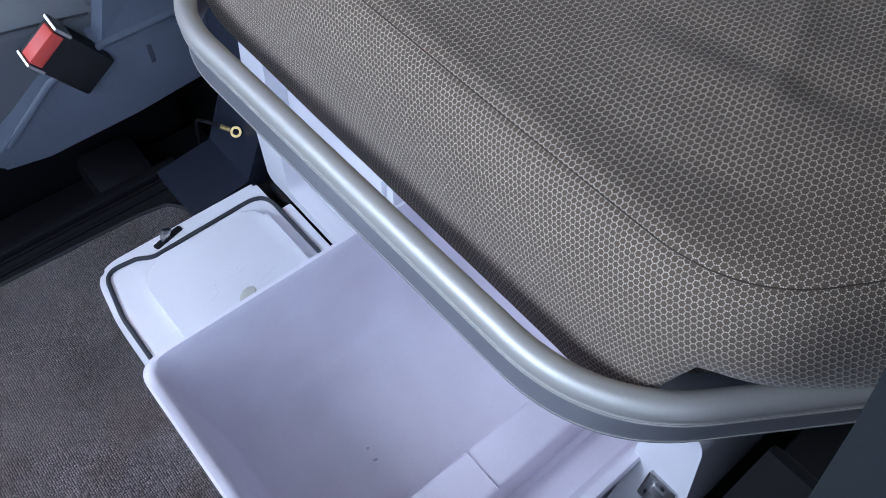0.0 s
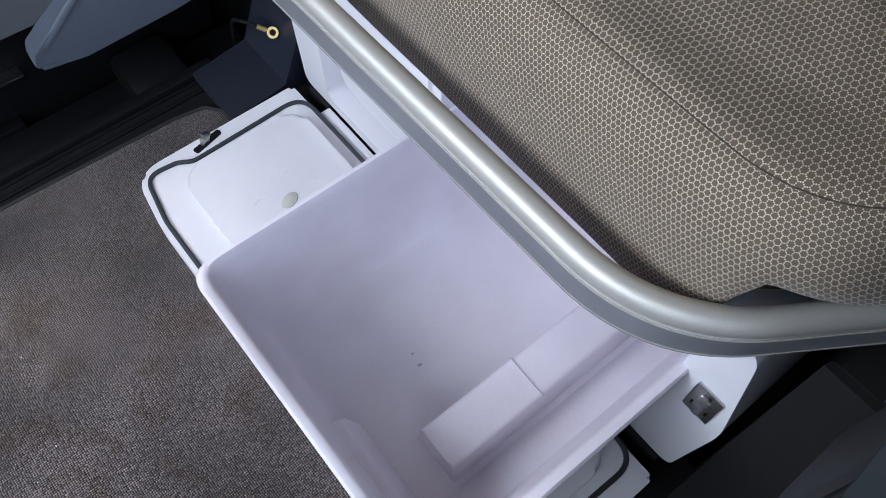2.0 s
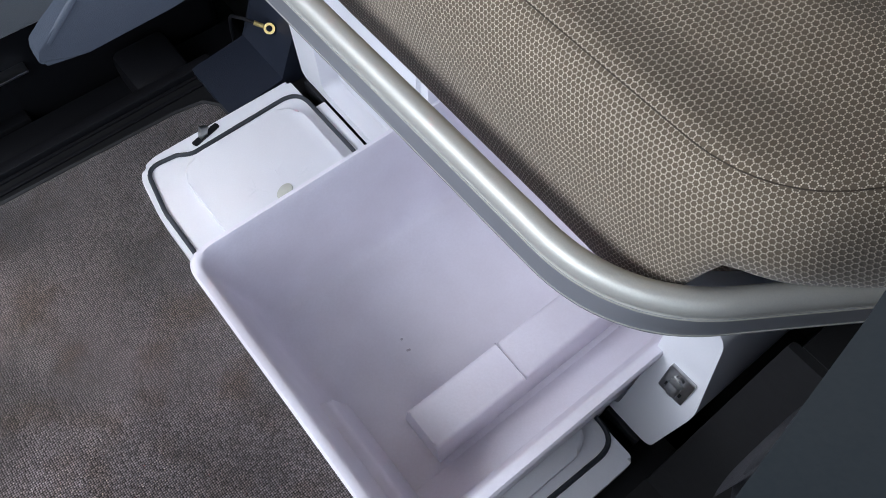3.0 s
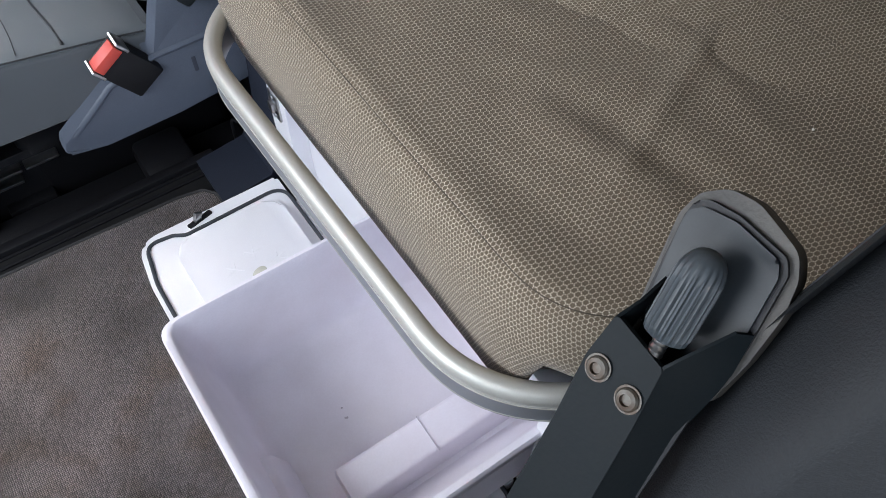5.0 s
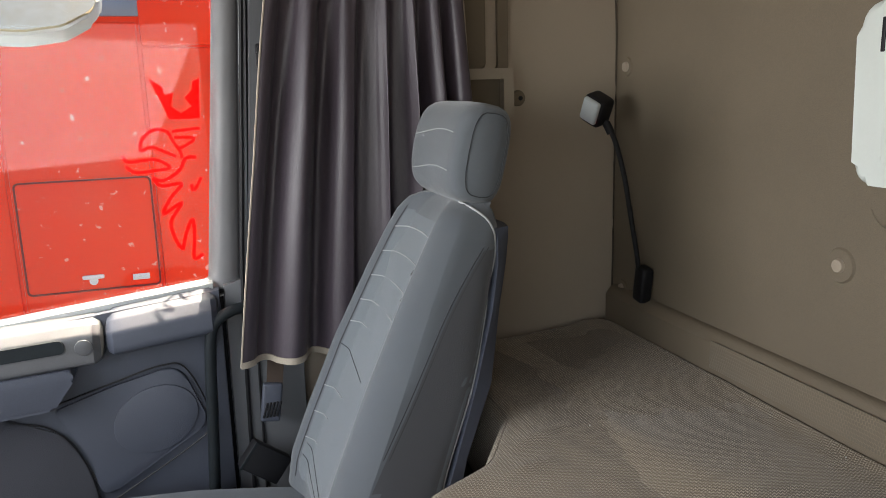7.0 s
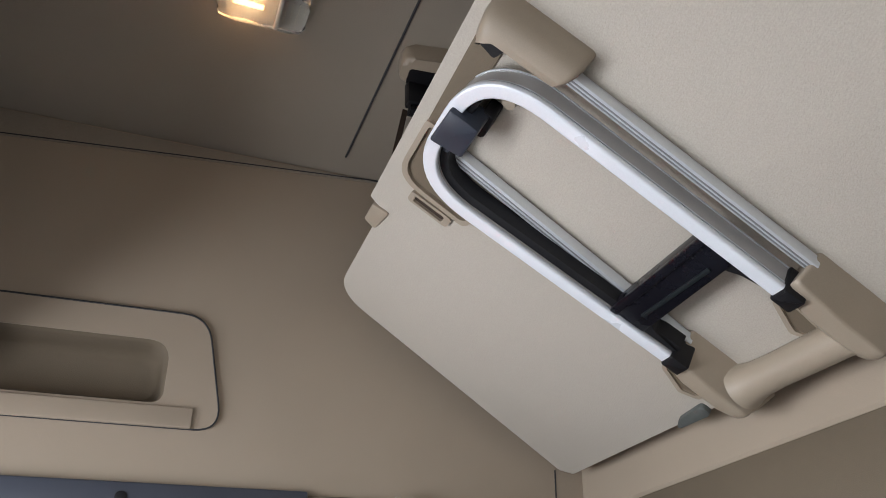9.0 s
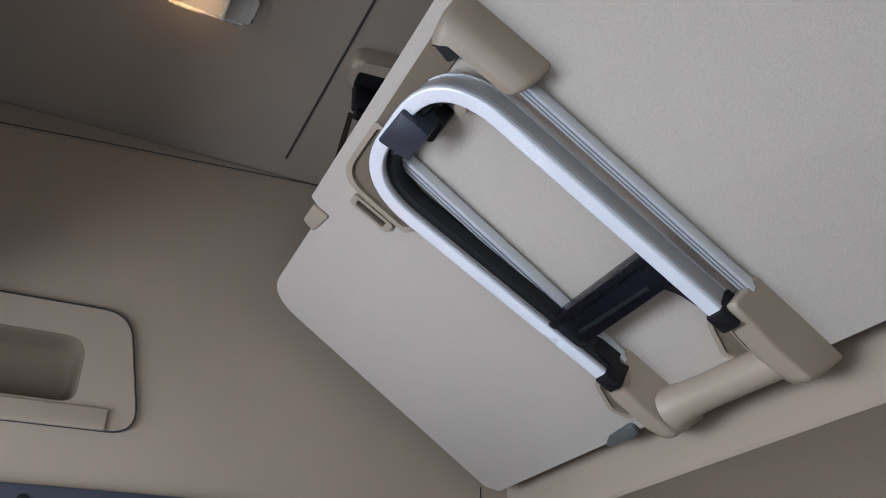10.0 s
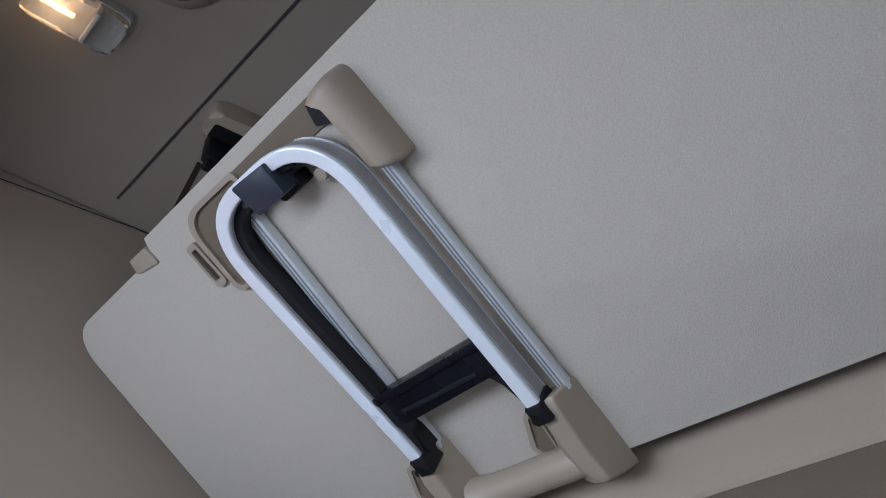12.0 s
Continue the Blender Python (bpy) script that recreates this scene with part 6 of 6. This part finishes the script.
part("joint", tube([(-0.35 + (x + 0.35) * 0.992, -0.039 + (y + 0.039) * 0.992, 2.476) for x, y in c_i], 0.0026, 6, closed=True), M_seam, hatch_)


# ---- upper bunk, hinged at the rear and held up by straps ----
TH = radians(31.0)
CU, SU = math.cos(TH), math.sin(TH)
H0 = Vector((0.74, 0, 1.716))
# local x: from the hinge to the front edge, local y: across the cab, local z: below the board
BUNK = Matrix(((-CU, 0, -SU, H0.x), (0, 1, 0, 0), (SU, 0, -CU, H0.z), (0, 0, 0, 1)))
bunk = thing("upper_bunk", (0.74, 0, 1.716), "beige upper bunk board folded partly up on straps", "bunk")
b_out = fillet([(0.032, -1.0), (0.838, -1.0), (0.822, 0.505), (0.788, 0.520), (0.782, 0.892), (0.032, 0.988)], [0.02, 0.1, 0.008, 0.006, 0.10, 0.035], 10)
part("board", slab(b_out, -0.085, 0.0, 0.008, 3, m=BUNK), M_board, bunk, "pale beige felt-covered board")
part("strap_tab", slab(fillet([(0.770, 0.515), (0.810, 0.515), (0.810, 0.575), (0.780, 0.585)], 0.006, 3), -0.03, 0.006, 0.003, m=BUNK), M_beige_plastic, bunk, "beige plastic strap tab")
part("rear_edge_gap", slab([(0.0285, -0.98), (0.034, -0.98), (0.034, 0.0), (0.0285, 0.0)], -0.07, -0.004, m=BUNK), M_black, bunk)
part("rear_roll", slab(fillet([(0.028, 0.42), (0.056, 0.42), (0.048, 0.50), (0.030, 0.53)], 0.01, 4), -0.02, 0.012, 0.005, m=BUNK), M_grey_rubber, bunk, "grey rubber piece at the hinge edge")

lad = thing("bunk_ladder", (0.4, 0.17, 1.9), "aluminium bunk ladder stowed below the upper bunk", "ladder")


def on_bunk(pts, z):
    return [BUNK @ Vector((u, y, z)) for u, y in pts]


def u_line(u0, u1, y0, y1, r):
    raw = fillet([(u0, y0), (u1, y0), (u1, y1), (u0, y1)], [0, r, r, 0], 12)
    out = [raw[0]]
    for a, b in zip(raw, raw[1:]):
        d = (Vector(b) - Vector(a)).length
        k = max(1, int(d / 0.04))
        out += [tuple(Vector(a).lerp(Vector(b), j / k)) for j in range(1, k + 1)]
    return out


BN = tuple(-(BUNK.to_3x3() @ Vector((0, 0, 1))))
uo = u_line(0.205, 0.762, 0.004, 0.291, 0.115)
uo = [(u, y + 0.014 * max(0, 1 - (u - 0.2) / 0.45) * (1 if y < 0.15 else 0)) for u, y in uo]
front = part("front_frame", sweep(on_bunk(uo, 0.055), fillet([(-0.0150, -0.016), (0.0115, -0.016), (0.0115, -0.004), (-0.0150, -0.004)], 0.0045, 4), up=BN), M_alu_white, lad, "silver-white U-shaped frame")
part("frame_band", sweep(on_bunk(uo, 0.033), fillet([(-0.0108, -0.027), (0.0108, -0.027), (0.0108, 0.012), (-0.0108, 0.012)], 0.002, 2), up=BN), M_taupe, lad, "grey-taupe side band")
right_leg = [q for q in uo if q[1] < 0.08]
for w_, h_ in ((-0.0126, -0.0225), (-0.0126, 0.0095)):
    part("bright_line", sweep(on_bunk(right_leg, 0.033), [(w_, h_ - 0.0011), (w_ + 0.003, h_ - 0.0011), (w_ + 0.003, h_ + 0.0011), (w_, h_ + 0.0011)], up=BN), M_rail_bright, lad)
part("black_liner", sweep(on_bunk([q for q in uo if q[1] > 0.17], 0.040), [(0.0100, -0.016), (0.0250, -0.012), (0.0250, 0.018), (0.0110, 0.018)], up=BN), M_black, lad, "black inner liner")
for ya, yb, hw in ((-0.020, -0.038, 0.0095), (0.283, 0.240, 0.0120)):
    rp = on_bunk([(0.190, ya), (0.725, yb)], 0.014)
    rl = part("rear_rail", sweep(rp, fillet([(-hw, -0.012), (hw, -0.012), (hw, 0.010), (-hw, 0.010)], 0.003, 2), up=BN), M_rail_bright, lad, "bright grooved aluminium rail")
    for g in (-0.3 * hw, 0.35 * hw):
        part("groove", sweep([BUNK @ Vector((0.190, ya + g, 0.0258)), BUNK @ Vector((0.725, yb + g, 0.0258))], [(-0.0013, -0.001), (0.0013, -0.001), (0.0013, 0.001), (-0.0013, 0.001)], up=BN), M_alu_side, rl)
# black tread and end shoes
part("tread", slab(fillet([(0.285, 0.020), (0.352, 0.020), (0.346, 0.284), (0.275, 0.284)], 0.008, 3), 0.030, 0.062, 0.004, m=BUNK), M_tread, lad, "black plastic tread")
part("tread_ridge", slab(fillet([(0.298, 0.065), (0.306, 0.065), (0.306, 0.245), (0.298, 0.245)], 0.003, 3), 0.060, 0.0655, 0.001, m=BUNK), M_anthracite, lad)
part("tread_lip", slab(fillet([(0.338, 0.022), (0.354, 0.022), (0.348, 0.280), (0.332, 0.280)], 0.004, 3), 0.058, 0.067, 0.002, m=BUNK), M_tread, lad)
for s, y0 in ((1, 0.017), (-1, 0.291)):
    part("tread_arm", slab(fillet([(0.20, y0 + s * -0.008), (0.33, y0 + s * 0.0), (0.30, y0 + s * 0.045), (0.262, y0 + s * 0.026), (0.20, y0 + s * 0.016)], [0.003, 0.01, 0.02, 0.02, 0.003], 4), 0.030, 0.058, 0.004, m=BUNK), M_black, lad, "curved black tread bracket")
    part("end_shoe", slab(fillet([(0.176, y0 - 0.017), (0.214, y0 - 0.017), (0.214, y0 + 0.017), (0.176, y0 + 0.017)], 0.004, 3), 0.022, 0.075, 0.004, m=BUNK), M_black, lad, "black plastic end shoe")
    part("hinge_pin", slab([(0.150, y0 - 0.006), (0.178, y0 - 0.006), (0.178, y0 + 0.006), (0.150, y0 + 0.006)], 0.02, 0.04, 0.002, m=BUNK), M_steel, lad)
# latch block at the front end
blk = part("latch_block", slab(fillet([(0.712, 0.100), (0.768, 0.098), (0.772, 0.180), (0.712, 0.172)], 0.005, 3), 0.03, 0.082, 0.004, m=BUNK), M_latch, lad, "dark blue-grey latch block")
part("latch_arm", slab(fillet([(0.735, 0.07), (0.765, 0.07), (0.762, 0.125), (0.738, 0.125)], 0.005, 3), 0.02, 0.06, 0.004, m=BUNK), M_black, blk)
part("latch_arm", slab(fillet([(0.735, 0.18), (0.765, 0.185), (0.750, 0.215), (0.735, 0.21)], 0.005, 3), 0.03, 0.055, 0.004, m=BUNK), M_blue_dark, blk)
part("latch_base", slab(fillet([(0.704, 0.098), (0.728, 0.098), (0.722, 0.158), (0.702, 0.146)], 0.006, 3), 0.0, 0.04, 0.003, m=BUNK), M_black, blk)
part("latch_knob", lathe([(0.0001, 0), (0.012, 0), (0.011, 0.016), (0.0001, 0.018)], 16, BUNK @ Matrix.Translation((0.70, 0.07, 0.008))), M_beige_plastic, blk)
# beige hood, socket and foot brackets
rings = []
for h, yo, k in ((0.0, -0.083, 0.0), (0.034, -0.080, 0.002), (0.048, -0.075, 0.005), (0.057, -0.068, 0.009), (0.0635, -0.060, 0.015), (0.0665, -0.052, 0.022)):
    q = [(0.634 + k, yo), (0.808 - k, yo), (0.802 - k, -0.026), (0.790, -0.022), (0.768, -0.040), (0.646 + k, -0.040)]
    rings.append([BUNK @ Vector((u, y, h)) for u, y in fillet(q, [0.012, 0.038, 0.006, 0.006, 0.012, 0.005], 8)])
hood = part("ladder_holder", loft(rings), M_beige_plastic, bunk, "moulded beige plastic ladder holder", sharp=60)
s_o = fillet([(0.735, 0.22), (0.800, 0.22), (0.800, 0.392), (0.632, 0.402), (0.628, 0.340)], [0.01, 0.01, 0.06, 0.02, 0.01], 6)
s_i = fillet([(0.742, 0.228), (0.790, 0.228), (0.790, 0.380), (0.640, 0.390), (0.636, 0.348)], [0.01, 0.01, 0.055, 0.018, 0.008], 6)
part("socket_rim", frame_slab(s_o, s_i, 0.0, 0.010, BUNK), M_beige_plastic, hood)
# Socket and trough floors in darker beige, recess shade put into the colour.
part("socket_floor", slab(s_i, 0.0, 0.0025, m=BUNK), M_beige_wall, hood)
part("trough_floor", slab(fillet([(0.752, -0.052), (0.802, -0.052), (0.798, 0.25), (0.752, 0.25)], 0.004, 2), 0.0, 0.0035, m=BUNK), M_beige_wall, hood, "trough floor in darker beige, its shade put into the colour")
# Black slab stands for the shade in the gap under the holder.
part("gap_shade", slab(fillet([(0.735, -0.04), (0.788, -0.036), (0.788, 0.014), (0.758, 0.022)], 0.006, 3), 0.002, 0.016, m=BUNK), M_black, hood)
part("finger_slot", frame_slab(fillet([(0.662, 0.405), (0.756, 0.403), (0.756, 0.432), (0.662, 0.436)], 0.010, 4), fillet([(0.676, 0.412), (0.744, 0.410), (0.744, 0.426), (0.676, 0.429)], 0.004, 4), 0.0, 0.009, BUNK), M_beige_plastic, hood)
# Dark plate stands for the shade inside the slot.
part("slot_dark", slab([(0.676, 0.412), (0.744, 0.410), (0.744, 0.426), (0.676, 0.429)], 0.0, 0.003, m=BUNK), M_strap, hood)
for y0 in (0.0, 0.30):
    rings = []
    for h, k in ((0.0, 0.0), (0.03, 0.45), (0.052, 0.85), (0.059, 0.97), (0.063, 1.06), (0.064, 1.25)):
        base = [(0.198, -0.034), (0.10, -0.030), (0.0, -0.024), (-0.004, 0.085), (0.044, 0.100), (0.135, 0.066), (0.192, 0.018)]
        crest = [(0.212, -0.018), (0.105, -0.004), (0.028, -0.002), (0.030, 0.022), (0.066, 0.034), (0.156, 0.030), (0.206, 0.012)]
        mid = Vector((0.11, 0.014))
        pts = []
        for (bu, by), (cu_, cy) in zip(base, crest):
            q = Vector((bu, by)).lerp(Vector((cu_, cy)), min(1.0, k))
            if k > 1:
                q = q + (mid - q) * (k - 1) * 0.9
            pts.append((q.x, q.y + y0))
        rings.append([BUNK @ Vector((u, y, h)) for u, y in fillet(pts, [0.008, 0.02, 0.012, 0.012, 0.02, 0.02, 0.008], 5)])
    bkt = part("hinge_bracket", loft(rings), M_beige_plastic, bunk, "rounded beige hinge bracket", sharp=60)
    part("slot_frame", frame_slab(fillet([(0.168, y0 + 0.070), (0.172, y0 + 0.095), (0.105, y0 + 0.128), (0.066, y0 + 0.110), (0.072, y0 + 0.084)], 0.012, 4),
                                  fillet([(0.160, y0 + 0.074), (0.163, y0 + 0.090), (0.104, y0 + 0.118), (0.074, y0 + 0.105), (0.080, y0 + 0.086)], 0.008, 4), 0.0, 0.008, BUNK), M_beige_plastic, bkt)
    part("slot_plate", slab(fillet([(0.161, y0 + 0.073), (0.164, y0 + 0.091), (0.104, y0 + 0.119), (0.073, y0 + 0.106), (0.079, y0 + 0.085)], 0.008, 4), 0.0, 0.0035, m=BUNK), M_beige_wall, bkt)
    part("slot_hole", rod(BUNK @ Vector((0.148, y0 + 0.084, 0.0)), BUNK @ Vector((0.148, y0 + 0.084, 0.005)), 0.0075, 14), M_black, bkt)
part("cross_tube", loft([[BUNK @ Vector((0.062 + r * math.cos(a * 0.2244), y, 0.021 + r * math.sin(a * 0.2244))) for a in range(28)] for y, r in ((0.0, 0.034), (0.06, 0.031), (0.20, 0.031), (0.245, 0.033), (0.268, 0.037), (0.285, 0.044))]), M_beige_plastic, bunk, "round beige cross tube")

# strap and its anchor on the headlining
anch = thing("strap_anchor", (0.13, 0.46, 2.5), "beige plastic strap anchor on the headlining", "strap anchor")
part("cover", slab(fillet([(0.082, 0.425), (0.24, 0.40), (0.24, 0.485), (0.092, 0.505)], [0.025, 0.01, 0.01, 0.025], 5), 2.455, 2.503, 0.012, 3), M_beige_plastic, anch)
# Cover is solid; a black slab stands for the shade inside its hollow.
part("mouth", slab(fillet([(0.104, 0.452), (0.236, 0.440), (0.236, 0.481), (0.108, 0.497)], 0.008, 3), 2.4515, 2.458, m=Matrix.Identity(4)), M_black, anch, "black slab for the shade inside the hollow underside")
part("buckle_block", box(0.112, 0.176, 0.486, 0.516, 2.395, 2.462, 0.006), M_black, anch, "black strap buckle")
part("roller", rod((0.12, 0.506, 2.385), (0.165, 0.506, 2.385), 0.013, 14), M_black, anch)
st_ = thing("bunk_strap", (0.07, 0.545, 2.13), "thin dark brown strap holding the upper bunk", "strap")
part("webbing", sweep([(0.118, 0.525, 2.40), (0.095, 0.535, 2.27), (0.068, 0.546, 2.125)], [(-0.0015, -0.006), (0.0015, -0.006), (0.0015, 0.006), (-0.0015, 0.006)], up=(1, 0, 0)), M_strap, st_)
